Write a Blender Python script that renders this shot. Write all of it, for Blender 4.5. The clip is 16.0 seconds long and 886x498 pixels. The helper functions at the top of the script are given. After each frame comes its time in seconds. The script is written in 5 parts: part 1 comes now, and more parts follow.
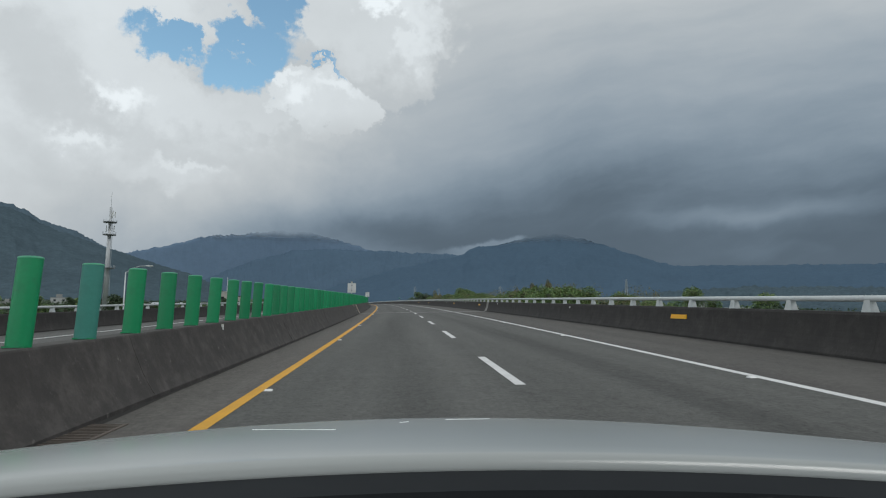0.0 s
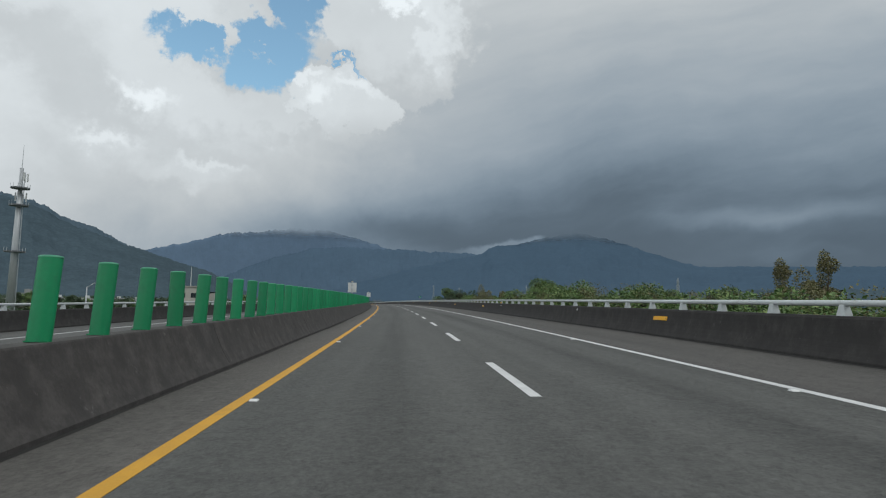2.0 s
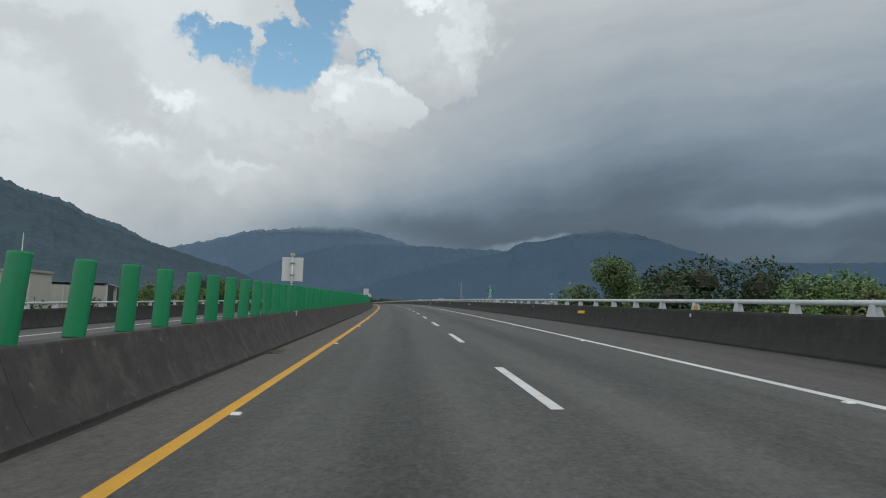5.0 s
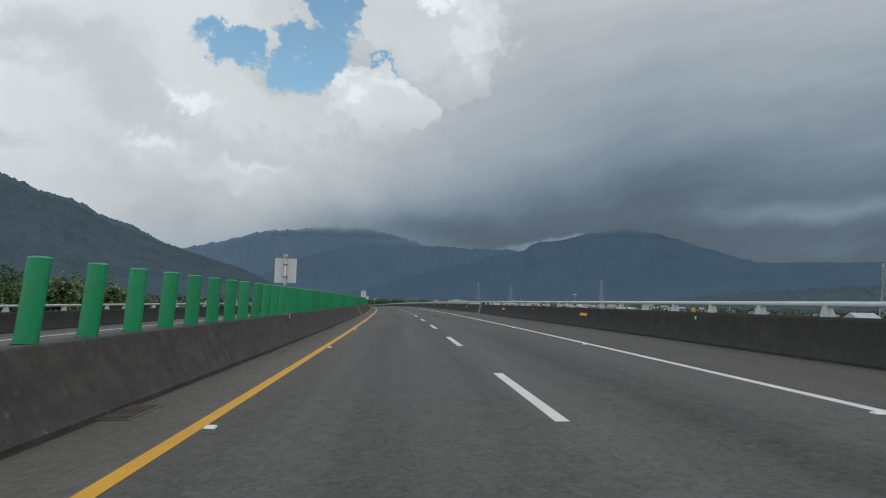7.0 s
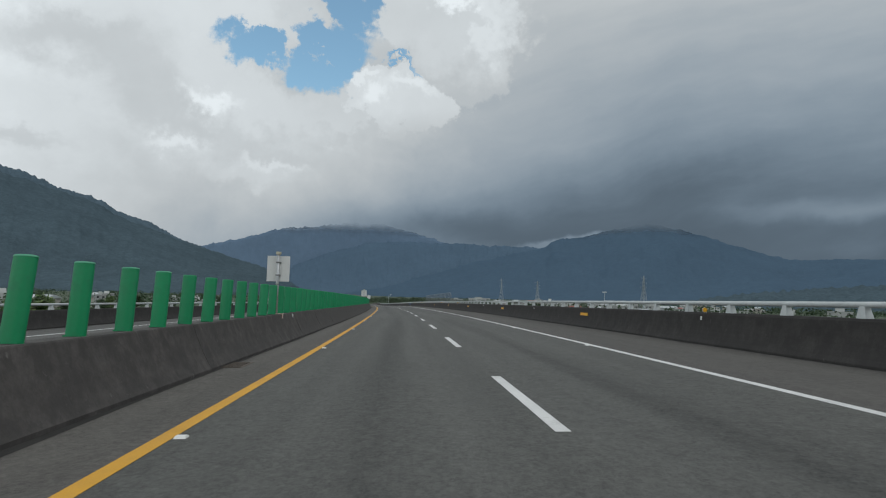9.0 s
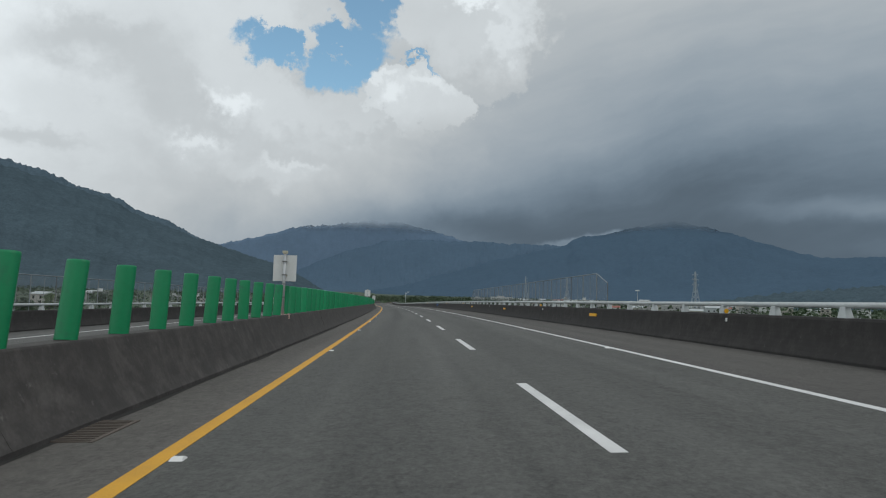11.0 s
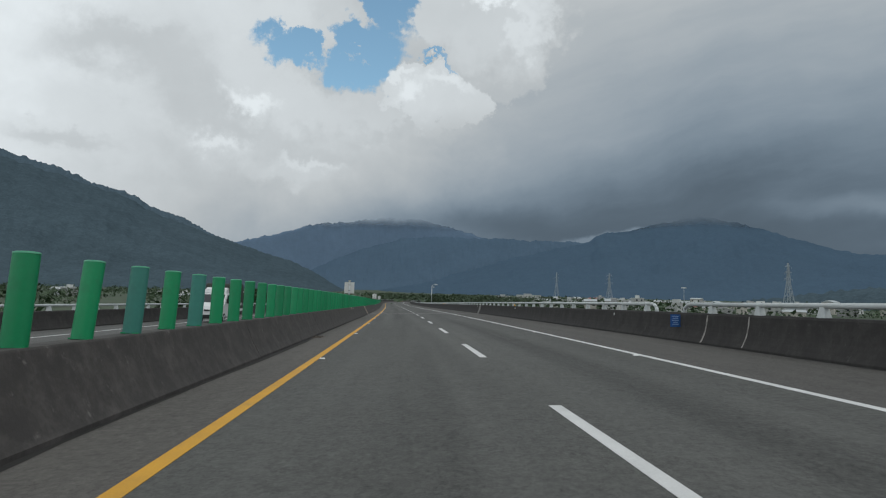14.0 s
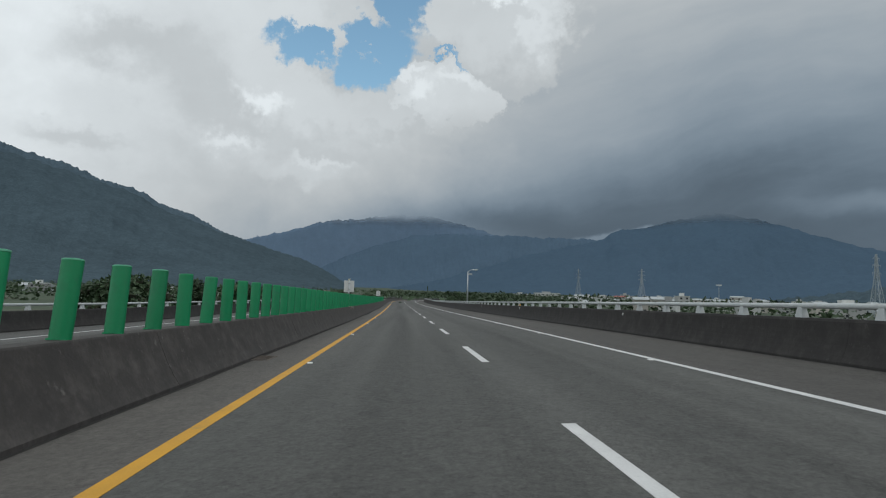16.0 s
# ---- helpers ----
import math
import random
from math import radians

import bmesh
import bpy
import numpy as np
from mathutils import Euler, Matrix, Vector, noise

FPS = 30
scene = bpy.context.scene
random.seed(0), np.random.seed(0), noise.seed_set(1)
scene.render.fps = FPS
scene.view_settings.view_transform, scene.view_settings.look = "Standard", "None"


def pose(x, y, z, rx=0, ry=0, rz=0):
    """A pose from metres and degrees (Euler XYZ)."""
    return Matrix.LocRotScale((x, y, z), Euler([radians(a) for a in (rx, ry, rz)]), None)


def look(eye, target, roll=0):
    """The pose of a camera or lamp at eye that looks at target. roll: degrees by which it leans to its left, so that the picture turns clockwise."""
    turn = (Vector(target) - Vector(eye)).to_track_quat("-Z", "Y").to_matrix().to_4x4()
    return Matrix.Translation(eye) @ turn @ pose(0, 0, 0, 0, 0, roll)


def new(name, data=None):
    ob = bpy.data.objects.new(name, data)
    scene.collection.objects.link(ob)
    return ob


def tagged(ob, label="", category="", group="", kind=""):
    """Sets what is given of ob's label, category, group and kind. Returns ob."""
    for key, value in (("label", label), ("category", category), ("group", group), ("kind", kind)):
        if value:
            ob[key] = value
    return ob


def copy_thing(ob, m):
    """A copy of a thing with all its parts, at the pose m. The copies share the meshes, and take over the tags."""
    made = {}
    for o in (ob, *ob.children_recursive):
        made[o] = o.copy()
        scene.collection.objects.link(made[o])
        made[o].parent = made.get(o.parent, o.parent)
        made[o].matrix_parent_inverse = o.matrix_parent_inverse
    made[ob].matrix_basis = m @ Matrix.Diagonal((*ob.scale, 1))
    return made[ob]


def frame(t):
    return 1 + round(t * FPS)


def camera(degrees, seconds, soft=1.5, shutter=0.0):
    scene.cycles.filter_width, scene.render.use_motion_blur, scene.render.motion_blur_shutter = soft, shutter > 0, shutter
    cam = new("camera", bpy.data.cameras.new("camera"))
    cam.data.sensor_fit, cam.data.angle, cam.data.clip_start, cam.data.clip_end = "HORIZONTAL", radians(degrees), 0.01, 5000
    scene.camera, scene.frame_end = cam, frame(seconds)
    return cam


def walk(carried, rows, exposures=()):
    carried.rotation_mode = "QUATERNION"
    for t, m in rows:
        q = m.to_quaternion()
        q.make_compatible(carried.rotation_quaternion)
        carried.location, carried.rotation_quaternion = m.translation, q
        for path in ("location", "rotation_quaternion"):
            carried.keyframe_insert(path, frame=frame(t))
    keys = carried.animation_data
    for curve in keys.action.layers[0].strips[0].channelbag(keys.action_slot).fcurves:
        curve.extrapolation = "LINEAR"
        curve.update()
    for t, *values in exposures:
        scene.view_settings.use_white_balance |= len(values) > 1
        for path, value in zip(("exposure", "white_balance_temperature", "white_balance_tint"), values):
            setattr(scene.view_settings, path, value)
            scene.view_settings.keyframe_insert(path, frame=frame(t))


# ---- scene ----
# The motorway's centre line: curvature per metre at even steps of the chainage s, then the S-bend ahead.
KNOTS = [-100, -20, 20, 60, 100, 140, 180, 220, 260, 300, 340, 380, 420, 460, 500, 560, 620, 670, 720, 1000]
KAPPA = [3.9e-4, 3.9e-4, 4.2e-4, 4.6e-4, 4.9e-4, 4.6e-4, 4.2e-4, 4.3e-4, 4.8e-4, 4.8e-4, 4.4e-4, 3.9e-4, 3.3e-4,
         2.5e-4, 1.6e-4, 1.0e-4, 0.0, -5e-4, -1.6e-3, -2.0e-3]
BANK = 0.028
STEP = 0.5
CH = np.arange(-100, 1000, STEP)
_k = np.interp(CH, KNOTS, KAPPA)
_th = np.concatenate([[0], np.cumsum((_k[1:] + _k[:-1]) / 2 * STEP)])
_i0 = int(100 / STEP)
TH = _th - _th[_i0]
_x = np.concatenate([[0], np.cumsum((-np.sin(TH[1:]) - np.sin(TH[:-1])) / 2 * STEP)])
_y = np.concatenate([[0], np.cumsum((np.cos(TH[1:]) + np.cos(TH[:-1])) / 2 * STEP)])
CX, CY = _x - _x[_i0], _y - _y[_i0]
# the viaduct goes over a long low crest; its slope along the chainage
_g = np.interp(CH, [-100, 0, 190, 480, 520, 650, 1000], [0.0105, 0.0105, 0.0029, -0.0130, -0.0138, -0.005, -0.004])
_z = np.concatenate([[0], np.cumsum((_g[1:] + _g[:-1]) / 2 * STEP)])
CZ = _z - _z[_i0]


def heading(s):
    return float(np.interp(s, CH, TH))


def grade(s):
    return float(np.interp(s, CH, _g))


def rise(s):
    return float(np.interp(s, CH, CZ))


def bank(s):
    return float(np.interp(s, [-100, 520, 640], [BANK, BANK, 0.0]))


def at(s, u, z=0.0):
    """A place by chainage, offset to the right of the lane line and height over the banked carriageway."""
    a = heading(s)
    return Vector((float(np.interp(s, CH, CX)) + u * math.cos(a), float(np.interp(s, CH, CY)) + u * math.sin(a),
                   z + rise(s) + bank(s) * u))


def stand(s, u, z=0.0, turn=0.0):
    """The pose of an upright thing there, whose y axis runs along the road."""
    p = at(s, u, z)
    return pose(p.x, p.y, p.z, 0, 0, math.degrees(heading(s)) + turn)


# ---- camera ----
cam = camera(74.3, 16.0, soft=1.15)
EYE = 1.248
# seconds, chainage, offset, yaw, pitch, lean to the left
DRIVE = [
    (0.0, 0.46, -1.726, -3.98, 4.89, 0.68),
    (0.5, 15.69, -1.744, -3.48, 4.94, 0.99),
    (1.0, 30.92, -1.722, -3.02, 4.98, 1.15),
    (1.5, 46.14, -1.661, -2.62, 4.98, 1.21),
    (2.0, 61.35, -1.723, -2.20, 4.96, 1.24),
    (2.5, 76.53, -1.702, -1.78, 4.97, 1.30),
    (3.0, 91.69, -1.730, -1.26, 4.94, 1.36),
    (3.5, 106.84, -1.776, -0.93, 4.88, 1.37),
    (4.0, 121.98, -1.806, -0.52, 4.79, 1.36),
    (4.8, 146.21, -1.776, 0.07, 4.87, 1.32),
    (5.6, 170.44, -1.745, 0.65, 4.95, 1.30),
    (6.5, 197.70, -1.711, 1.31, 5.04, 1.26),
    (7.0, 212.81, -1.681, 1.58, 5.09, 1.26),
    (7.5, 227.90, -1.624, 1.98, 5.10, 1.27),
    (8.0, 243.00, -1.592, 2.43, 5.05, 1.29),
    (8.5, 258.12, -1.523, 2.93, 5.11, 1.30),
    (9.0, 273.27, -1.543, 3.37, 5.04, 1.35),
    (9.8, 297.58, -1.635, 4.07, 5.06, 1.37),
    (10.6, 321.90, -1.728, 4.77, 5.07, 1.41),
    (11.5, 349.25, -1.832, 5.56, 5.09, 1.43),
    (12.0, 364.57, -1.842, 5.92, 5.11, 1.38),
    (12.5, 379.91, -1.917, 6.18, 5.12, 1.33),
    (13.0, 395.24, -1.889, 6.37, 5.20, 1.31),
    (13.5, 410.55, -1.862, 6.68, 5.26, 1.37),
    (14.0, 425.85, -1.853, 6.90, 5.16, 1.45),
    (14.5, 441.13, -1.806, 7.18, 5.17, 1.48),
    (15.0, 456.39, -1.736, 7.40, 5.26, 1.46),
    (15.5, 471.65, -1.711, 7.70, 5.24, 1.49),
    (16.0, 486.88, -1.699, 7.97, 5.13, 1.52),
]


def seat(s, u, yaw, pitch, lean):
    p = at(s, u, EYE)
    return pose(p.x, p.y, p.z, 90 + pitch + math.degrees(math.atan(grade(s))), 0, yaw) @ pose(0, 0, 0, 0, 0, lean)


walk(cam, [(t, seat(*r)) for t, *r in DRIVE], [(0.0, 0.11, 6190, 8.5), (8.0, 0.05, 6190, 8.5), (16.0, -0.01, 6190, 8.5)])

# ---- sky and sun ----
world = bpy.data.worlds.new("sky")
scene.world = world
world.use_nodes = True
wt = world.node_tree
wt.nodes.clear()


class Graph:
    """Short hand for node trees."""

    def __init__(self, tree):
        self.t = tree

    def node(self, kind, **kw):
        n = self.t.nodes.new(kind)
        for key, v in kw.items():
            if key == "operation":
                n.operation = v
            elif key == "blend_type":
                n.blend_type = v
            elif key == "data_type":
                n.data_type = v
        return n

    def put(self, socket, v):
        if isinstance(v, bpy.types.NodeSocket):
            self.t.links.new(v, socket)
        else:
            socket.default_value = v

    def math(self, op, a, b=0.0, c=0.0, clamp=False):
        n = self.node("ShaderNodeMath", operation=op)
        n.use_clamp = clamp
        self.put(n.inputs[0], a), self.put(n.inputs[1], b), self.put(n.inputs[2], c)
        return n.outputs[0]

    def vmath(self, op, a, b=(0, 0, 0), out=0):
        n = self.node("ShaderNodeVectorMath", operation=op)
        self.put(n.inputs[0], a), self.put(n.inputs[1], b)
        return n.outputs[out]

    def scale(self, a, f):
        n = self.node("ShaderNodeVectorMath", operation="SCALE")
        self.put(n.inputs[0], a), self.put(n.inputs[3], f)
        return n.outputs[0]

    def noise(self, vec, size, detail=4.0, rough=0.55, out=0):
        n = self.node("ShaderNodeTexNoise")
        self.put(n.inputs["Vector"], vec)
        n.inputs["Scale"].default_value, n.inputs["Detail"].default_value, n.inputs["Roughness"].default_value = size, detail, rough
        return n.outputs[out]

    def mix(self, fac, a, b, blend="MIX"):
        n = self.node("ShaderNodeMix", data_type="RGBA", blend_type=blend)
        self.put(n.inputs[0], fac), self.put(n.inputs[6], a), self.put(n.inputs[7], b)
        return n.outputs[2]

    def ramp(self, v, lo, hi, a=0.0, b=1.0, smooth=True):
        n = self.node("ShaderNodeMapRange")
        n.interpolation_type = "SMOOTHSTEP" if smooth else "LINEAR"
        self.put(n.inputs[0], v)
        for i, x in enumerate((lo, hi, a, b)):
            n.inputs[i + 1].default_value = x
        return n.outputs[0]

    def split(self, v):
        n = self.node("ShaderNodeSeparateXYZ")
        self.put(n.inputs[0], v)
        return n.outputs

    def join(self, x, y, z):
        n = self.node("ShaderNodeCombineXYZ")
        self.put(n.inputs[0], x), self.put(n.inputs[1], y), self.put(n.inputs[2], z)
        return n.outputs[0]


def rgb(r, g, b):
    return (r, g, b, 1.0)


SUN_EL, SUN_AZ = 56.0, -125.0  # degrees up, and to the left of the road's first heading
g = Graph(wt)
co = g.node("ShaderNodeTexCoord").outputs["Generated"]
dx, dy, dz = g.split(co)
ahead = g.math("MAXIMUM", dy, 0.22)
pa, pb = g.math("DIVIDE", dx, ahead), g.math("DIVIDE", dz, ahead)
plane = g.join(pa, pb, 0.0)
puff = g.vmath("SUBTRACT", g.noise(co, 7.0, 8.0, 0.62, 1), (0.5, 0.5, 0.5))
wisp = g.vmath("SUBTRACT", g.noise(co, 2.6, 6.0, 0.55, 1), (0.5, 0.5, 0.5))
soft_plane = g.vmath("ADD", plane, g.scale(wisp, 0.14))
fleece = g.vmath("SUBTRACT", g.noise(co, 22.0, 6.0, 0.6, 1), (0.5, 0.5, 0.5))
curl = g.vmath("SUBTRACT", g.noise(co, 60.0, 5.0, 0.6, 1), (0.5, 0.5, 0.5))
frayed = g.vmath("ADD", g.scale(fleece, 0.095), g.scale(curl, 0.035))


def lobe(v, a0, b0, wa, wb, turn=0.0):
    """A soft oval of the sky round one direction, 1 in its middle."""
    x, y, _ = g.split(g.vmath("SUBTRACT", v, (a0, b0, 0)))
    c, s_ = math.cos(radians(turn)), math.sin(radians(turn))
    xr = g.math("ADD", g.math("MULTIPLY", x, c / wa), g.math("MULTIPLY", y, s_ / wa))
    yr = g.math("ADD", g.math("MULTIPLY", x, -s_ / wb), g.math("MULTIPLY", y, c / wb))
    r2 = g.math("ADD", g.math("MULTIPLY", xr, xr), g.math("MULTIPLY", yr, yr))
    return g.math("POWER", 2.718, g.math("MULTIPLY", r2, -1.0))


def total(*terms):
    out = terms[0]
    for x in terms[1:]:
        out = g.math("ADD", out, x)
    return out


def times(a, k):
    return g.math("MULTIPLY", a, k)


# cloud brightness: it falls from the upper left to a dark bank low on the right
ca, cb = g.math("MINIMUM", g.math("MAXIMUM", g.split(soft_plane)[0], -1.0), 1.0), g.math("MINIMUM", g.math("MAXIMUM", g.split(soft_plane)[1], 0.02), 0.62)


def slope(k, *f):
    v = f[0]
    for x in f[1:]:
        v = g.math("MULTIPLY", v, x)
    return times(v, k)


streak = g.noise(g.vmath("MULTIPLY", g.vmath("ADD", soft_plane, g.join(0.0, times(pa, -0.22), 0.0)), (1.1, 5.0, 1.0)), 2.4, 6.0, 0.55)
billow = g.math("SUBTRACT", g.noise(g.vmath("ADD", co, g.scale(wisp, 0.10)), 5.2, 9.0, 0.62), 0.5)
left_side = g.ramp(pa, 0.12, -0.30)
crisp = g.vmath("ADD", g.vmath("ADD", plane, g.scale(puff, 0.24)), frayed)
small = g.vmath("ADD", g.vmath("ADD", plane, g.scale(puff, 0.10)), frayed)


def heap(v):
    """Rounded heaps of cloud, high in their middles."""
    n = g.node("ShaderNodeTexVoronoi")
    n.feature, n.normalize = "SMOOTH_F1", True
    g.put(n.inputs["Vector"], v)
    n.inputs["Scale"].default_value, n.inputs["Detail"].default_value, n.inputs["Roughness"].default_value = 6.5, 3.0, 0.55
    n.inputs["Smoothness"].default_value = 0.35
    return g.math("SUBTRACT", 1.0, n.outputs["Distance"])


stirred = g.vmath("ADD", g.vmath("MULTIPLY", co, (1.0, 1.0, 1.7)), g.scale(g.vmath("ADD", puff, wisp), 0.16))
relief = g.math("SUBTRACT", heap(stirred), heap(g.vmath("ADD", stirred, (0.012, 0.0, 0.040))))
heaped = g.math("MULTIPLY", g.ramp(pa, 0.10, -0.12), g.ramp(pb, 0.12, 0.26))
grey = total(
    times(g.math("MULTIPLY", relief, heaped), 0.22),
    0.12, slope(-0.35, ca), slope(1.09, cb), slope(0.28, ca, cb), slope(0.08, ca, ca), slope(-0.61, cb, cb),
    times(lobe(soft_plane, 0.20, 0.17, 0.26, 0.070, 6), -0.085), times(lobe(soft_plane, -0.30, 0.24, 0.26, 0.11), 0.12), times(lobe(soft_plane, 0.85, 0.14, 0.40, 0.10), 0.045),
    times(g.math("MULTIPLY", billow, left_side), 0.20),
    times(g.math("MULTIPLY", g.math("SUBTRACT", streak, 0.5), g.ramp(pa, -0.25, 0.2)), 0.14),
    times(billow, 0.05), times(lobe(soft_plane, -0.06, 0.120, 0.22, 0.040, 0), -0.100), times(lobe(soft_plane, 0.30, 0.115, 0.20, 0.030, 3), -0.04),
    times(lobe(soft_plane, 0.60, 0.163, 0.28, 0.017, 9), 0.085), times(lobe(soft_plane, 0.36, 0.128, 0.30, 0.016, 5), -0.03),
    times(g.ramp(lobe(soft_plane, 0.70, 0.100, 0.10, 0.026), 0.15, 0.6), 0.05),
)
grey = g.math("ADD", g.math("SMOOTH_MAX", grey, 0.125, 0.06), times(g.math("SUBTRACT", streak, 0.5), 0.03))


def cloud_over(under, mask, lit):
    """Lays a cloud of its own brightness over what is behind it."""
    return g.math("ADD", under, g.math("MULTIPLY", mask, g.math("SUBTRACT", lit, under)))


# grey undersides, lit heaps and their bright crowns: place, size, turn, brightness, edge, thickness
for a_, b_, wa, wb, turn, lit, lo, hi, thick in (
    (-0.62, 0.385, 0.16, 0.055, -18, 0.54, 0.0, 1.0, 0.75), (-0.76, 0.475, 0.17, 0.060, -8, 0.52, 0.0, 1.0, 0.8), (-0.52, 0.305, 0.15, 0.026, -14, 0.55, 0.0, 1.0, 0.6),
    (-0.86, 0.285, 0.12, 0.022, -8, 0.52, 0.1, 0.9, 0.6), (-0.45, 0.250, 0.12, 0.014, -6, 0.54, 0.1, 0.9, 0.5),
    (-0.80, 0.340, 0.13, 0.045, -12, 0.67, 0.10, 0.90, 0.6), (-0.66, 0.520, 0.16, 0.050, -15, 0.68, 0.1, 0.9, 0.5),
    (-0.43, 0.370, 0.16, 0.065, -32, 0.68, 0.15, 0.75, 0.75), (-0.47, 0.515, 0.11, 0.050, -10, 0.70, 0.15, 0.75, 0.7),
    (-0.535, 0.270, 0.080, 0.026, -8, 0.67, 0.05, 0.95, 0.7), (-0.415, 0.222, 0.120, 0.026, -9, 0.64, 0.05, 0.95, 0.6),
    (-0.478, 0.352, 0.055, 0.022, -12, 0.84, 0.10, 0.95, 0.9), (-0.545, 0.274, 0.050, 0.014, -6, 0.78, 0.10, 0.95, 0.7), (-0.370, 0.226, 0.060, 0.011, -12, 0.72, 0.05, 0.98, 0.6),
    (-0.250, 0.330, 0.130, 0.055, 8, 0.63, 0.25, 0.55, 0.6),
):
    grey = cloud_over(grey, times(g.ramp(lobe(crisp if wb > 0.03 else small, a_, b_, wa, wb, turn), lo, hi), thick), lit)
tall = g.math("MULTIPLY", g.ramp(lobe(crisp, -0.055, 0.535, 0.150, 0.175), 0.32, 0.42), g.ramp(g.split(crisp)[0], 0.100, 0.020))
tall = g.math("MULTIPLY", tall, g.ramp(g.split(crisp)[1], 0.385, 0.455, 0.35, 1.0))
dome = g.math("MAXIMUM", g.ramp(lobe(crisp, -0.135, 0.335, 0.084, 0.068), 0.32, 0.46), g.ramp(lobe(crisp, -0.205, 0.360, 0.055, 0.042), 0.32, 0.50))
dome = g.math("MULTIPLY", dome, g.ramp(pb, 0.265, 0.345, 0.0, 1.0))
grey = cloud_over(grey, times(tall, 0.9), g.math("ADD", 0.63, times(billow, 0.16)))
grey = cloud_over(grey, g.math("MULTIPLY", tall, g.ramp(lobe(crisp, -0.045, 0.530, 0.060, 0.030), 0.25, 0.80)), 0.84)
grey = cloud_over(grey, times(g.math("MULTIPLY", tall, g.ramp(lobe(crisp, 0.035, 0.510, 0.040, 0.060), 0.25, 0.60)), 0.7), 0.74)
grey = cloud_over(grey, times(dome, 0.85), g.math("ADD", 0.67, times(billow, 0.2)))
for a_, b_, wa, wb, lit in ((-0.192, 0.352, 0.030, 0.020, 0.83), (-0.128, 0.374, 0.050, 0.016, 0.78), (-0.210, 0.386, 0.030, 0.010, 0.78)):
    grey = cloud_over(grey, times(g.ramp(lobe(small, a_, b_, wa, wb), 0.1, 0.95), 0.8), lit)
# the pale slit between the cloud's base and the ridge
edge_ = g.split(g.vmath("ADD", plane, g.scale(frayed, 0.22)))
over = g.math("SUBTRACT", edge_[1], g.math("ADD", 0.106, times(g.math("SUBTRACT", edge_[0], 0.15), 0.20)))
slit = g.math("MULTIPLY", g.ramp(over, 0.008, 0.001), g.math("MULTIPLY", g.ramp(pa, 0.222, 0.200), g.ramp(edge_[0], 0.03, 0.12)))
grey = cloud_over(grey, times(slit, 0.75), 0.26)
tone = g.mix(g.ramp(grey, 0.10, 0.55), rgb(0.765, 1.0, 1.225), rgb(0.97, 1.0, 0.995))
cloud = g.mix(1.0, tone, g.join(grey, grey, grey), "MULTIPLY")
sky = g.node("ShaderNodeTexSky")
sky.sky_type = "NISHITA"
sky.sun_disc = False
sky.sun_elevation, sky.sun_rotation = radians(SUN_EL), radians(-SUN_AZ)
blue = g.mix(1.0, sky.outputs[0], rgb(0.165, 0.182, 0.154), "MULTIPLY")
hole = g.math("MAXIMUM", g.math("MAXIMUM", lobe(crisp, -0.285, 0.445, 0.082, 0.066), lobe(crisp, -0.240, 0.525, 0.075, 0.090)),
              g.math("MAXIMUM", times(lobe(crisp, -0.390, 0.460, 0.085, 0.040, -8), 0.95), times(lobe(crisp, -0.155, 0.402, 0.046, 0.008, -16), 0.95)))
wisps = g.math("SUBTRACT", g.noise(co, 11.0, 9.0, 0.68), 0.5)
strands = g.math("MAXIMUM", lobe(crisp, -0.375, 0.482, 0.060, 0.017, -38), g.math("MAXIMUM", times(lobe(crisp, -0.315, 0.528, 0.080, 0.020, -22), 0.9), times(lobe(crisp, -0.298, 0.444, 0.022, 0.007, -30), 0.7)))
gap = g.ramp(g.math("SUBTRACT", g.math("ADD", hole, times(wisps, 0.75)), times(strands, 0.75)), 0.28, 0.60)
thin = g.math("SUBTRACT", 1.0, g.math("MAXIMUM", tall, g.math("MULTIPLY", dome, g.ramp(pb, 0.398, 0.386))))
gap = g.math("MULTIPLY", gap, thin)
back = g.node("ShaderNodeBackground")
g.put(back.inputs[0], g.mix(gap, cloud, blue))
back.inputs[1].default_value = 1.0
out = g.node("ShaderNodeOutputWorld")
wt.links.new(back.outputs[0], out.inputs[0])

sun = new("sun", bpy.data.lights.new("sun", "SUN"))
sun.data.energy, sun.data.angle, sun.data.color = 0.8, radians(25), (1.0, 0.96, 0.9)
sun.matrix_world = look((0, 0, 0), (math.sin(radians(SUN_AZ)) * math.cos(radians(SUN_EL)), -math.cos(radians(SUN_AZ)) * math.cos(radians(SUN_EL)), -math.sin(radians(SUN_EL))))


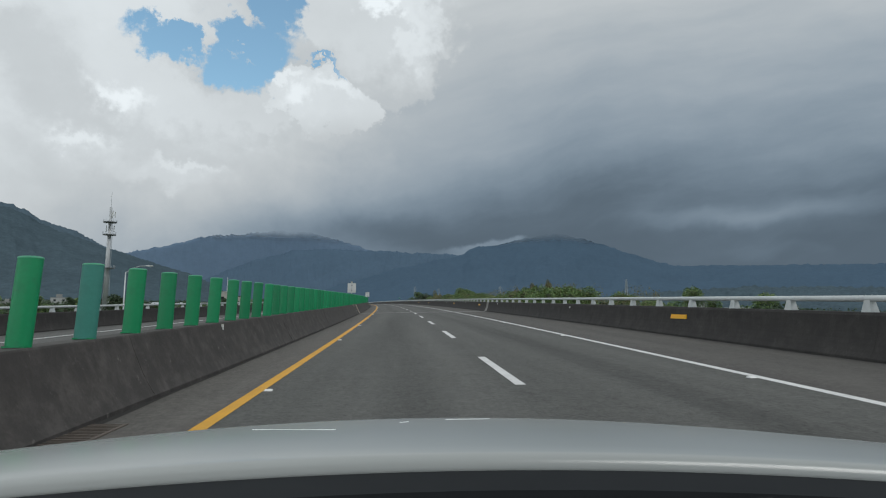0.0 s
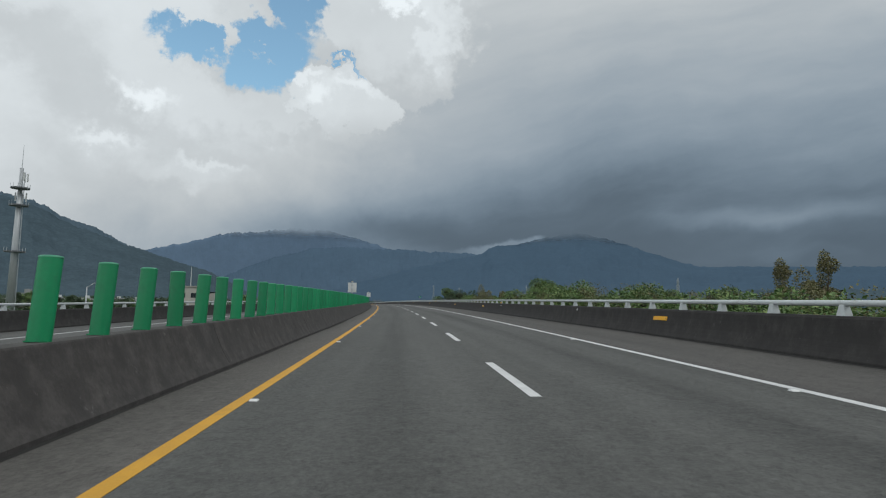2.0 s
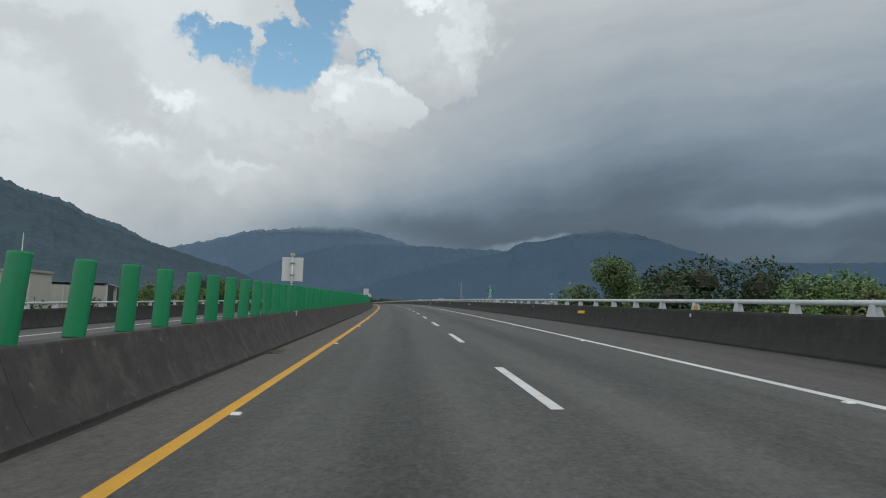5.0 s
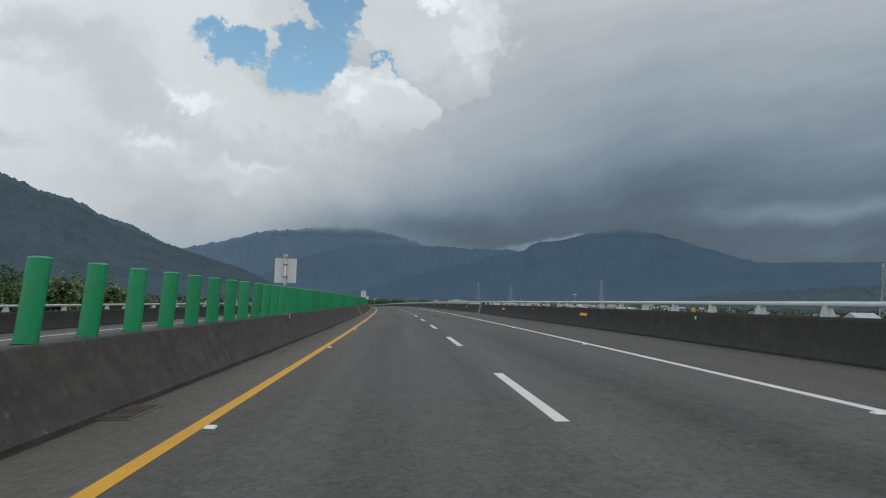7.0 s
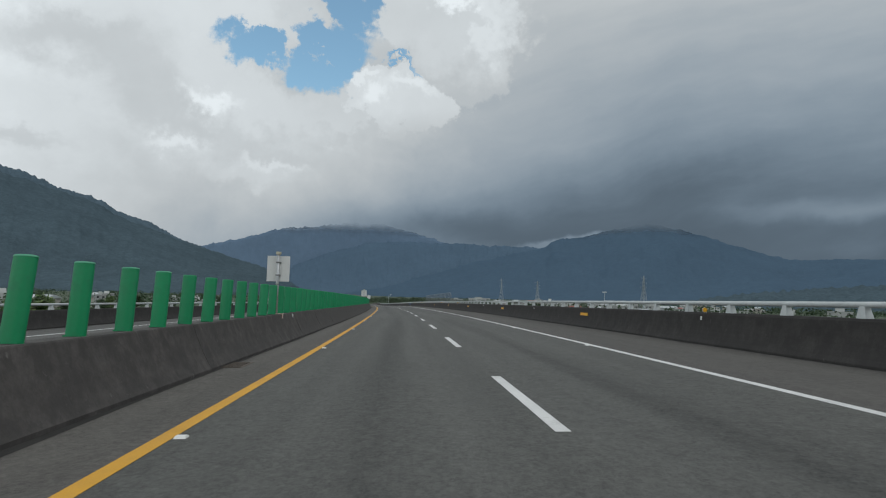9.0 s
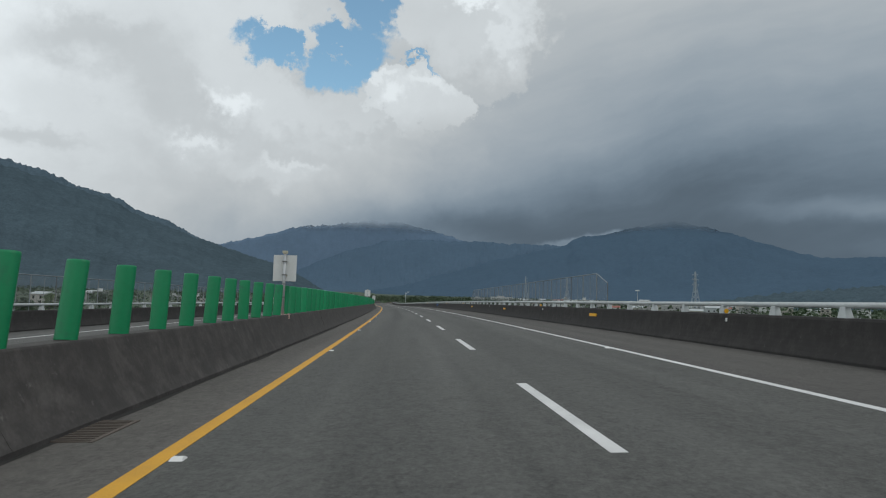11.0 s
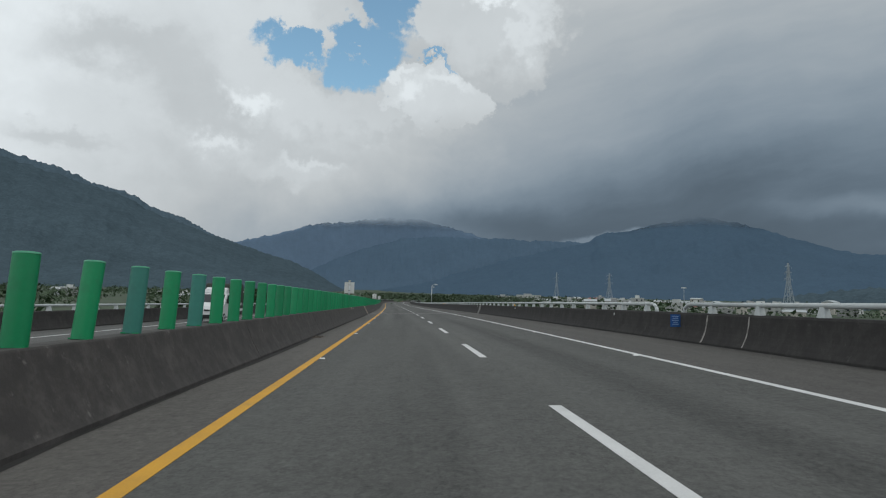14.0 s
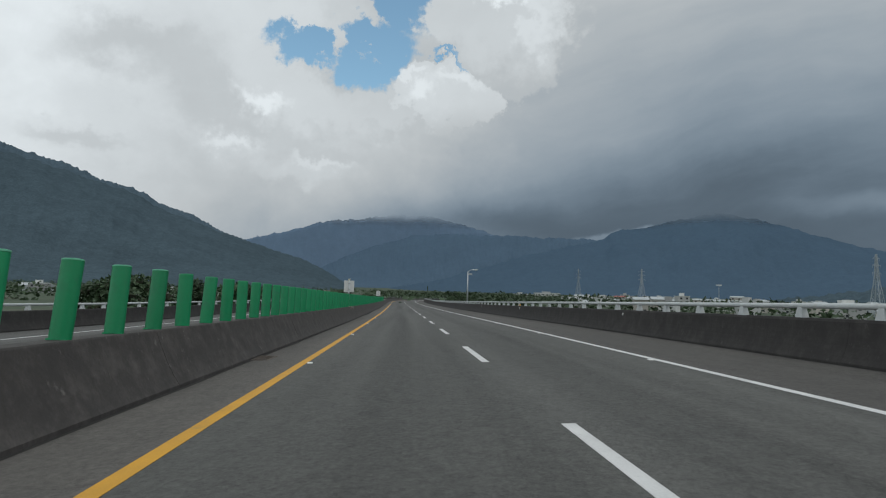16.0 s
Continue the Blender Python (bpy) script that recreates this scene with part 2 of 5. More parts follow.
# ---- materials ----
def material(name, colour, rough=0.6, metal=0.0, vary=0.25, grain=30.0, stain=1.2, bump=0.0, stain_colour=None, stain_at=(0.52, 0.68), each=0.0, spec=0.4, stretch=(1, 1, 1), broad_by=1.4, scuff=None, harsh=0.55, tracks=0.0, mixed=None, drips=0.0):
    """A surface with fine grain, broad blotches, an optional stain of its own colour, and relief."""
    m = bpy.data.materials.new(name)
    m.use_nodes = True
    k = Graph(m.node_tree)
    b = m.node_tree.nodes["Principled BSDF"]
    p = k.vmath("MULTIPLY", k.node("ShaderNodeTexCoord").outputs["Object"], stretch)
    fine, broad = k.noise(p, grain, 5.0, harsh), k.noise(p, stain, 4.0)
    v = k.math("ADD", k.math("MULTIPLY", k.math("SUBTRACT", fine, 0.5), vary), k.math("MULTIPLY", k.math("SUBTRACT", broad, 0.5), vary * broad_by))
    v = k.math("ADD", v, 1.0)
    if each:
        v = k.math("MULTIPLY", v, k.ramp(k.node("ShaderNodeObjectInfo").outputs["Random"], 0, 1, 1 - each, 1 + each, False))
    if tracks:
        lane = k.node("ShaderNodeTexCoord").outputs["UV"]
        worn = k.noise(k.vmath("MULTIPLY", lane, (1.15, 0.035, 1.0)), 1.0, 4.0, 0.5)
        mid = k.noise(p, 5.5, 7.0, 0.8)
        v = k.math("ADD", v, k.math("ADD", k.math("MULTIPLY", k.math("SUBTRACT", worn, 0.5), tracks), k.math("MULTIPLY", k.math("SUBTRACT", mid, 0.5), tracks * 1.1)))
        across = k.math("ABSOLUTE", k.split(lane)[0])
        oil = k.math("MULTIPLY", k.ramp(k.math("ABSOLUTE", k.math("SUBTRACT", across, 1.75)), 0.1, 0.75, 0.26, 0.0), k.ramp(k.noise(k.vmath("MULTIPLY", lane, (0.8, 0.02, 1.0)), 1.0, 4.0, 0.5), 0.3, 0.6))
        v = k.math("SUBTRACT", v, oil)
        crack = k.ramp(k.math("ABSOLUTE", k.math("SUBTRACT", k.noise(p, 0.55, 8.0, 0.7), 0.5)), 0.0, 0.006, 0.72, 1.0)
        v = k.math("MULTIPLY", v, crack)
    c = k.mix(1.0, rgb(*colour), k.join(v, v, v), "MULTIPLY")
    if drips:
        run = k.noise(k.vmath("MULTIPLY", p, (5.0, 5.0, 0.55)), 1.0, 6.0, 0.7)
        blot = k.noise(p, 3.2, 8.0, 0.75)
        v_ = k.math("MULTIPLY", k.ramp(run, 0.38, 0.62, 1.0 - drips, 1.0 + drips * 0.5), k.ramp(blot, 0.40, 0.60, 1.0 - drips * 0.8, 1.0 + drips * 0.5))
        c = k.mix(1.0, c, k.join(v_, v_, v_), "MULTIPLY")
    if mixed:
        leaf_ = k.node("ShaderNodeNewGeometry").outputs["Random Per Island"]
        c = k.mix(k.ramp(k.math("ADD", leaf_, k.math("SUBTRACT", k.noise(p, 0.35, 3.0), 0.5)), 0.35, 1.0), c, rgb(*mixed))
    if stain_colour:
        c = k.mix(k.ramp(k.noise(p, stain * 1.7, 6.0, 0.65), *stain_at), c, rgb(*stain_colour))
    if scuff:
        c = k.mix(k.ramp(k.noise(k.vmath("MULTIPLY", p, (1, 1, 0.7)), 5.5, 9.0, 0.72), 0.60, 0.70, 0.0, 0.75), c, rgb(*scuff))
    k.put(b.inputs["Base Color"], c)
    k.put(b.inputs["Roughness"], k.ramp(broad, 0.2, 0.8, max(0.02, rough - 0.08), min(1, rough + 0.08), False))
    b.inputs["Metallic"].default_value = metal
    b.inputs["Specular IOR Level"].default_value = spec
    if bump:
        n = k.node("ShaderNodeBump")
        n.inputs["Strength"].default_value, n.inputs["Distance"].default_value = 0.6, bump
        k.put(n.inputs["Height"], fine)
        k.put(b.inputs["Normal"], n.outputs[0])
    return m


ASPHALT = material("asphalt", (0.093, 0.093, 0.087), 0.85, vary=1.9, grain=17, stain=0.5, bump=0.02, stretch=(1.1, 0.8, 1), broad_by=0.12, harsh=0.85, tracks=0.9)
SHOULDER = material("shoulder_asphalt", (0.088, 0.083, 0.077), 0.9, vary=1.6, grain=15, stain=0.8, bump=0.02, stretch=(1.1, 0.8, 1), broad_by=0.3, harsh=0.82, tracks=0.8)
GUTTER = material("dusty_shoulder_asphalt", (0.112, 0.105, 0.096), 0.9, vary=1.6, grain=15, stain=0.8, bump=0.02, stretch=(1.1, 0.8, 1), broad_by=0.3, harsh=0.82, tracks=0.8)
# darker copy of the barrier concrete: the parapets' shade is put into its colour
PARAPET = material("shaded_parapet_concrete", (0.047, 0.044, 0.042), 0.92, vary=0.7, grain=20, stain=1.3, bump=0.006, stain_colour=(0.034, 0.032, 0.031), stain_at=(0.38, 0.66), scuff=(0.085, 0.08, 0.077), harsh=0.7, drips=0.12)
CONCRETE = material("weathered_concrete", (0.076, 0.070, 0.066), 0.9, vary=0.7, grain=22, stain=1.6, bump=0.006, stain_colour=(0.052, 0.048, 0.046), stain_at=(0.40, 0.66), scuff=(0.17, 0.16, 0.15), harsh=0.7, drips=0.13)
DECK = material("deck_concrete", (0.30, 0.29, 0.28), 0.9, vary=0.3, grain=12, stain=0.3, bump=0.004)
PATCH = material("joint_concrete", (0.24, 0.24, 0.235), 0.85, vary=0.4, grain=40, stain=1.3, bump=0.003, stain_colour=(0.15, 0.145, 0.14))
WHITE_LINE = material("white_road_paint", (0.62, 0.62, 0.61), 0.7, vary=0.35, grain=60, stain=2.0, bump=0.002, stain_colour=(0.42, 0.42, 0.41), stain_at=(0.6, 0.75))
YELLOW_LINE = material("yellow_road_paint", (0.62, 0.325, 0.03), 0.7, vary=0.35, grain=60, stain=2.0, bump=0.002, stain_colour=(0.42, 0.27, 0.08), stain_at=(0.58, 0.75))
GREEN = material("green_plastic", (0.008, 0.225, 0.085), 0.42, vary=0.22, grain=20, stain=2.5, each=0.16, stain_colour=(0.02, 0.17, 0.08), stain_at=(0.55, 0.75))
TEAL = material("faded_teal_plastic", (0.045, 0.21, 0.17), 0.55, vary=0.22, grain=20, stain=2.5, each=0.1)
GREEN_CAP = material("pale_green_cap", (0.08, 0.34, 0.20), 0.5, vary=0.2)
GALV = material("galvanised_steel", (0.50, 0.52, 0.53), 0.45, metal=0.35, vary=0.25, grain=20, stain=3.0, each=0.08)
RAIL = material("white_rail_paint", (0.52, 0.55, 0.55), 0.4, vary=0.22, grain=14, stain=1.5, each=0.05, stain_colour=(0.46, 0.47, 0.46), stain_at=(0.55, 0.72))
SIGN_BACK = material("sign_back_aluminium", (0.70, 0.71, 0.69), 0.5, metal=0.2, vary=0.15, stain=1.6)
RUST = material("rusty_plate", (0.58, 0.46, 0.40), 0.8, vary=0.3, grain=30, stain=5, stain_colour=(0.24, 0.08, 0.05), stain_at=(0.5, 0.6))
COVER = material("beige_cover_plate", (0.42, 0.36, 0.28), 0.65, vary=0.3, grain=18, stain=2.2, stain_colour=(0.33, 0.21, 0.10), stain_at=(0.48, 0.66))
DULL_COVER = material("dull_cover_plate", (0.21, 0.20, 0.185), 0.5, metal=0.2, vary=0.35, grain=18, stain=2.2, stain_colour=(0.12, 0.11, 0.10), stain_at=(0.45, 0.66))
STEEL = material("joint_steel", (0.22, 0.22, 0.215), 0.5, metal=0.6, vary=0.3, grain=40, stain=2)
DARK = material("dark_gap", (0.02, 0.02, 0.02), 0.95, vary=0.3)
ORANGE = material("orange_reflector", (0.84, 0.43, 0.012), 0.4, vary=0.12, grain=80)
WHITE_REF = material("white_reflector", (0.75, 0.75, 0.73), 0.35, vary=0.1)
SIGN_GREEN = material("sign_green", (0.01, 0.22, 0.12), 0.45, vary=0.1)
SIGN_BLUE = material("sign_blue", (0.02, 0.09, 0.28), 0.45, vary=0.12)
SIGN_WHITE = material("sign_white", (0.75, 0.77, 0.76), 0.45, vary=0.08)
PYLON = material("weathered_pylon_steel", (0.36, 0.40, 0.43), 0.6, metal=0.1, vary=0.2)
DIRT = material("gutter_dirt", (0.030, 0.028, 0.026), 0.95, vary=0.6, grain=30, stain=2)
GROUND = material("fields", (0.055, 0.078, 0.045), 0.95, vary=0.6, grain=0.35, stain=0.018, stain_colour=(0.10, 0.10, 0.07))
LEAF = material("green_leaves", (0.085, 0.150, 0.045), 0.6, vary=0.5, grain=3, stain=0.6, each=0.25, mixed=(0.20, 0.27, 0.09))
LEAF_DRY = material("brownish_leaves", (0.15, 0.155, 0.065), 0.7, vary=0.5, grain=3, stain=0.6, each=0.25, mixed=(0.22, 0.19, 0.10))
LEAF_DARK = material("dark_leaves", (0.050, 0.085, 0.038), 0.6, vary=0.5, grain=3, stain=0.5, each=0.3)
BARK = material("bark", (0.14, 0.11, 0.085), 0.9, vary=0.5, grain=12, stain=3, bump=0.01)
HOUSE_WHITE = material("pale_render_wall", (0.46, 0.47, 0.46), 0.8, vary=0.22, grain=2, stain=0.2, each=0.4)
HOUSE_GREY = material("grey_concrete_wall", (0.42, 0.40, 0.36), 0.85, vary=0.2, grain=2, stain=0.2, each=0.2)
ROOF_RED = material("red_metal_roof", (0.30, 0.11, 0.09), 0.6, vary=0.25, grain=3, stain=0.2)
ROOF_PALE = material("pale_metal_roof", (0.42, 0.45, 0.46), 0.5, vary=0.2, grain=3, stain=0.2)
PANE = material("dark_pane", (0.03, 0.035, 0.04), 0.12, vary=0.1, spec=0.5)
CAR_WHITE = material("white_car_paint", (0.72, 0.73, 0.73), 0.22, vary=0.04, spec=0.5)
BLACK_PLASTIC = material("black_plastic", (0.025, 0.025, 0.026), 0.6, vary=0.2)
TYRE = material("tyre_rubber", (0.03, 0.03, 0.03), 0.9, vary=0.2)
CANVAS = material("dark_canvas", (0.055, 0.06, 0.05), 0.8, vary=0.3, grain=8, stain=1.2, bump=0.004)
LENS = material("clear_lamp_lens", (0.75, 0.77, 0.78), 0.1, vary=0.05)


def hazed_forest(name, colour, top, fade, clear, relief=0.8):
    """Far wooded slopes with blue air haze put into their base colour; their tops fade out as if in cloud over the
    height top.
    """
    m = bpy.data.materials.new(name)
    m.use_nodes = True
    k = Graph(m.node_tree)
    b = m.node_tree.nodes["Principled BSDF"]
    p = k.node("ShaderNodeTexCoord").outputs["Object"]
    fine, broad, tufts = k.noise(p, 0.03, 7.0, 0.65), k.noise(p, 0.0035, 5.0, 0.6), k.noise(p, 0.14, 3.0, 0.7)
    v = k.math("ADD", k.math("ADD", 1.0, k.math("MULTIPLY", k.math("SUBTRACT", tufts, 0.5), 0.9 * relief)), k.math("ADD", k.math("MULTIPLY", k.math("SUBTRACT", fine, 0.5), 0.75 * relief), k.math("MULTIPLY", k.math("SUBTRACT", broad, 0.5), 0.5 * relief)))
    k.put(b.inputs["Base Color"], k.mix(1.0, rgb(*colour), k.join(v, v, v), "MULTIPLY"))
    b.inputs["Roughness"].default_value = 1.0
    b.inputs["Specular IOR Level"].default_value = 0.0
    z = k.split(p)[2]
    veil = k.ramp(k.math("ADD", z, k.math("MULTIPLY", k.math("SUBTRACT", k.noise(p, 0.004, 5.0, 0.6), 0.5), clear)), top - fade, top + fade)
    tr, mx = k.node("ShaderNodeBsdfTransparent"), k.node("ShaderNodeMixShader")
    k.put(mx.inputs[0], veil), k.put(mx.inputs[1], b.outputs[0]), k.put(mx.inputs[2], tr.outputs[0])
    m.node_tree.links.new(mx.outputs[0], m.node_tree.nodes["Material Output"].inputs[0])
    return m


# the blue in these base colours stands for the haze of the distance
FOREST_NEAR = hazed_forest("hazed_wooded_slope", (0.069, 0.098, 0.117), 3000, 10, 0, 0.95)
FOREST_BACK = hazed_forest("hazed_wooded_ridge", (0.086, 0.122, 0.151), 3000, 10, 0, 0.8)
FOREST_FAR = hazed_forest("far_hazed_wooded_slope", (0.070, 0.110, 0.156), 500, 65, 90, 0.4)
FOREST_MID = hazed_forest("far_hazed_slope_under_cloud", (0.124, 0.180, 0.252), 530, 65, 110, 0.35)
FOREST_HAZE = hazed_forest("hazy_wooded_slope", (0.083, 0.127, 0.178), 3000, 10, 0, 0.4)


# ---- mesh helpers ----
def mesh_from(name, verts, faces, mat, smooth=False):
    me = bpy.data.meshes.new(name)
    me.from_pydata([tuple(v) for v in verts], [], faces)
    me.materials.append(mat)
    me.validate()
    bm = bmesh.new()
    bm.from_mesh(me)
    bmesh.ops.recalc_face_normals(bm, faces=bm.faces)
    bm.to_mesh(me)
    bm.free()
    if smooth:
        me.polygons.foreach_set("use_smooth", [True] * len(me.polygons))
    return me


def part(name, bm, mat, parent=None, label="", smooth=False):
    """Links a bmesh as one mesh object, under parent where there is one."""
    me = bpy.data.meshes.new(name)
    bm.to_mesh(me)
    bm.free()
    me.materials.append(mat)
    if smooth:
        me.polygons.foreach_set("use_smooth", [True] * len(me.polygons))
    return hang(name, me, parent, label)


def hang(name, me, parent=None, label="", m=None):
    ob = new(name, me)
    if parent:
        ob.parent = parent
    if m:
        ob.matrix_basis = m
    if label:
        tagged(ob, label)
    return ob


def box(bm, x0, x1, y0, y1, z0, z1, bevel=0.0):
    r = bmesh.ops.create_cube(bm, size=1.0)
    for v in r["verts"]:
        v.co = Vector(((x0 + x1) / 2 + v.co.x * (x1 - x0), (y0 + y1) / 2 + v.co.y * (y1 - y0), (z0 + z1) / 2 + v.co.z * (z1 - z0)))
    if bevel:
        es = list({e for v in r["verts"] for e in v.link_edges})
        bmesh.ops.bevel(bm, geom=es, offset=bevel, segments=2, affect="EDGES")
    return bm


def boxed(*a, **k):
    return box(bmesh.new(), *a, **k)


def tube(bm, a, b, r0, r1=None, sides=8, caps=True):
    a, b = Vector(a), Vector(b)
    m = Matrix.Translation((a + b) / 2) @ (b - a).to_track_quat("Z", "Y").to_matrix().to_4x4()
    bmesh.ops.create_cone(bm, cap_ends=caps, segments=sides, radius1=r0, radius2=r0 if r1 is None else r1, depth=(b - a).length, matrix=m)
    return bm


def sweep(name, profile, s0, s1, mat, step=4.0, closed=True, smooth=False):
    """A mesh of one outline of (offset, height) points carried along the road; its origin is the world's."""
    n = max(1, int(math.ceil((s1 - s0) / step)))
    verts, faces, q = [], [], len(profile)
    for i in range(n + 1):
        s = s0 + (s1 - s0) * i / n
        verts += [at(s, u, z) for u, z in profile]
    for i in range(n):
        for j in range(q if closed else q - 1):
            a, b = i * q + j, i * q + (j + 1) % q
            faces.append((a, b, b + q, a + q))
    if closed:
        faces += [tuple(range(q))[::-1], tuple(n * q + j for j in range(q))]
    me_ = mesh_from(name, verts, faces, mat, smooth)
    lay = me_.uv_layers.new(name="lane").data
    for loop in me_.loops:
        lay[loop.index].uv = (profile[loop.vertex_index % q][0], s0 + (s1 - s0) * (loop.vertex_index // q) / n)
    return me_


def empty(name, m=None):
    ob = new(name)
    if m:
        ob.matrix_basis = m
    return ob


# ---- ground and hills ----
GZ = -7.0
ring = list(enumerate([150, 400, 600, 800, 1000, 1250, 1500, 1800, 2200, 3000, 4500, 7000]))


def ground_z(x, y):
    """The valley floor is flat by the road and climbs gently to the mountains' foot."""
    return GZ + 9 * max(0.0, (math.hypot(x, y - 250) - 450) / 1400) ** 1.3


verts, faces = [(0, 250, GZ)], []
SEG = 64
for i, r in ring:
    for j in range(SEG):
        a = 2 * math.pi * j / SEG
        verts.append((r * math.cos(a), 250 + r * math.sin(a), ground_z(r * math.cos(a), 250 + r * math.sin(a)) if r < 3001 else 40.0))
for j in range(SEG):
    faces.append((0, 1 + j, 1 + (j + 1) % SEG))
for i in range(len(ring) - 1):
    for j in range(SEG):
        a, b = 1 + i * SEG + j, 1 + i * SEG + (j + 1) % SEG
        faces.append((a, a + SEG, b + SEG, b))
tagged(hang("ground", mesh_from("ground", verts, faces, GROUND)), "flat green and brown farmland below the viaduct", "ground", kind="structure")


def range_of_hills(name, crest, far, near, mat, label, rough, seed):
    """A wooded range round the origin: crest heights in degrees by bearing (left positive), crest and foot distances."""
    crest = sorted(crest)
    az = [c[0] for c in crest]
    el = [c[1] for c in crest]
    n, rows = 620, 26
    verts, faces = [], []
    for i in range(n + 1):
        a = az[0] + (az[-1] - az[0]) * i / n
        e = float(np.interp(a, az, el))
        top = far * math.tan(radians(e)) - GZ
        for j in range(rows + 1):
            f_ = j / (rows - 4) if j <= rows - 4 else 1.0 + (j - rows + 4) * 0.06
            r = near + (far - near) * f_
            d = Vector((-math.sin(radians(a)) * r, math.cos(radians(a)) * r, 0))
            q = d * 0.0016 + Vector((seed, 0, 0))
            ridge = noise.fractal(q * 1.6, 0.9, 2.1, 5)
            fine = noise.fractal(q * 11, 0.8, 2.1, 4)
            lift = min(f_, 1.0) ** 1.25 if f_ <= 1 else max(0.0, 1 - (f_ - 1) * 1.5)
            h_ = top * lift * (1 + rough * ridge * (1 - min(f_, 1.0)) * 1.2) + fine * top * 0.022 * min(1, f_ * 3) + noise.noise(q * 60) * 7 * min(1, f_ * 3)
            verts.append((d.x, d.y, GZ - 0.6 + max(0.0, h_)))
    for i in range(n):
        for j in range(rows):
            a = i * (rows + 1) + j
            faces.append((a, a + 1, a + rows + 2, a + rows + 1))
    return tagged(hang(name, mesh_from(name, verts, faces, mat, True)), label, "mountain", kind="structure")


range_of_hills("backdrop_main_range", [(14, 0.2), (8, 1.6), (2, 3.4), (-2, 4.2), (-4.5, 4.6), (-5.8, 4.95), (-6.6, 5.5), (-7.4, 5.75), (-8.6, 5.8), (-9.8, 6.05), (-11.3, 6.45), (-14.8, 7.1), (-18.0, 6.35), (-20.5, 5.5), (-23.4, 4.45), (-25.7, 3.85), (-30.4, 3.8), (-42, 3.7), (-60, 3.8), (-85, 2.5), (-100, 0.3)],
               4500, 2700, FOREST_FAR, "dark wooded mountain in blue haze under low cloud", 0.5, 3.1)
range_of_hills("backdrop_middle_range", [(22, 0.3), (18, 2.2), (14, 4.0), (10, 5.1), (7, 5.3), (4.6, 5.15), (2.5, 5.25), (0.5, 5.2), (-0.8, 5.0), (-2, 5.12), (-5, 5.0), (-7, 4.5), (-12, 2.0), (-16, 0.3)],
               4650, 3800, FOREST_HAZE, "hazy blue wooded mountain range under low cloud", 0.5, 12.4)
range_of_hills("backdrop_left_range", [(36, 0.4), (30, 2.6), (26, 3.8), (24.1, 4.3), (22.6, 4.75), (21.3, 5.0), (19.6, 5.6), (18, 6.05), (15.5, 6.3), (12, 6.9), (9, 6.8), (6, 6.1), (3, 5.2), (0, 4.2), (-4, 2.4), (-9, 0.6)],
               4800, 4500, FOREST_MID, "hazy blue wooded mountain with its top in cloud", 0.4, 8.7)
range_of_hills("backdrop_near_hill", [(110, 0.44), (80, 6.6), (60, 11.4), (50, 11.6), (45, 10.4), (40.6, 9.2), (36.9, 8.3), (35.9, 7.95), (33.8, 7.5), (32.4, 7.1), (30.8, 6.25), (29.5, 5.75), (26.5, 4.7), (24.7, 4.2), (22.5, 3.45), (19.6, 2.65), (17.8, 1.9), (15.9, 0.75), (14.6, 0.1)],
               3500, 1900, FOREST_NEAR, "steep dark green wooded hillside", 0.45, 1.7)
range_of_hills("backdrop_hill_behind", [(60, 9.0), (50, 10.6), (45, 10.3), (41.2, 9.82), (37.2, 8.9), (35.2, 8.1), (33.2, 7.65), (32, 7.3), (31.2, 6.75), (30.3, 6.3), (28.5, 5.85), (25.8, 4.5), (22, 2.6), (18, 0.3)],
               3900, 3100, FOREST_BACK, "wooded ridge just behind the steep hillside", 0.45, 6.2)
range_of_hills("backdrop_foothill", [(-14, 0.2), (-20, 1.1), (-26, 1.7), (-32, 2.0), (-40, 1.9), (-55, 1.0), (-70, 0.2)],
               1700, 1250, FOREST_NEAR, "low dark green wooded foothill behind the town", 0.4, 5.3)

# ---- the viaduct ----
S0, S1 = -60, 860
JOINTS = [54.2, 270.6, 487.2]
MED, RB, LB, OB = -5.42, 6.64, -4.87, -17.75
road = tagged(hang("road", sweep("road", [(-3.75, 0), (3.75, 0), (3.75, -0.35), (-3.75, -0.35)], S0, S1, ASPHALT, 3.0)),
              "worn grey asphalt carriageway of two lanes", "road", kind="structure")
tagged(hang("shoulder_right", sweep("shoulder", [(3.75, 0), (6.9, 0), (6.9, -0.35), (3.75, -0.35)], S0, S1, SHOULDER, 3.0)),
       "brownish grey asphalt hard shoulder beside the parapet", "road shoulder", kind="structure")
tagged(hang("shoulder_left", sweep("shoulder", [(-5.2, 0), (-3.75, 0), (-3.75, -0.35), (-5.2, -0.35)], S0, S1, GUTTER, 3.0)),
       "stained narrow asphalt shoulder beside the median barrier", "road shoulder", kind="structure")
tagged(hang("road_opposite", sweep("road_opposite", [(-17.95, 0), (-5.6, 0), (-5.6, -0.35), (-17.95, -0.35)], S0, S1, ASPHALT, 3.0)),
       "grey asphalt carriageway of the other direction", "road", kind="structure")
tagged(hang("viaduct_deck", sweep("viaduct_deck", [(-18.3, -0.36), (7.3, -0.36), (7.3, -0.75), (1.5, -2.3), (-12.5, -2.3), (-18.3, -0.75)], S0, S1, DECK, 8.0)),
       "plain grey concrete viaduct girder under the road", "viaduct", kind="structure")
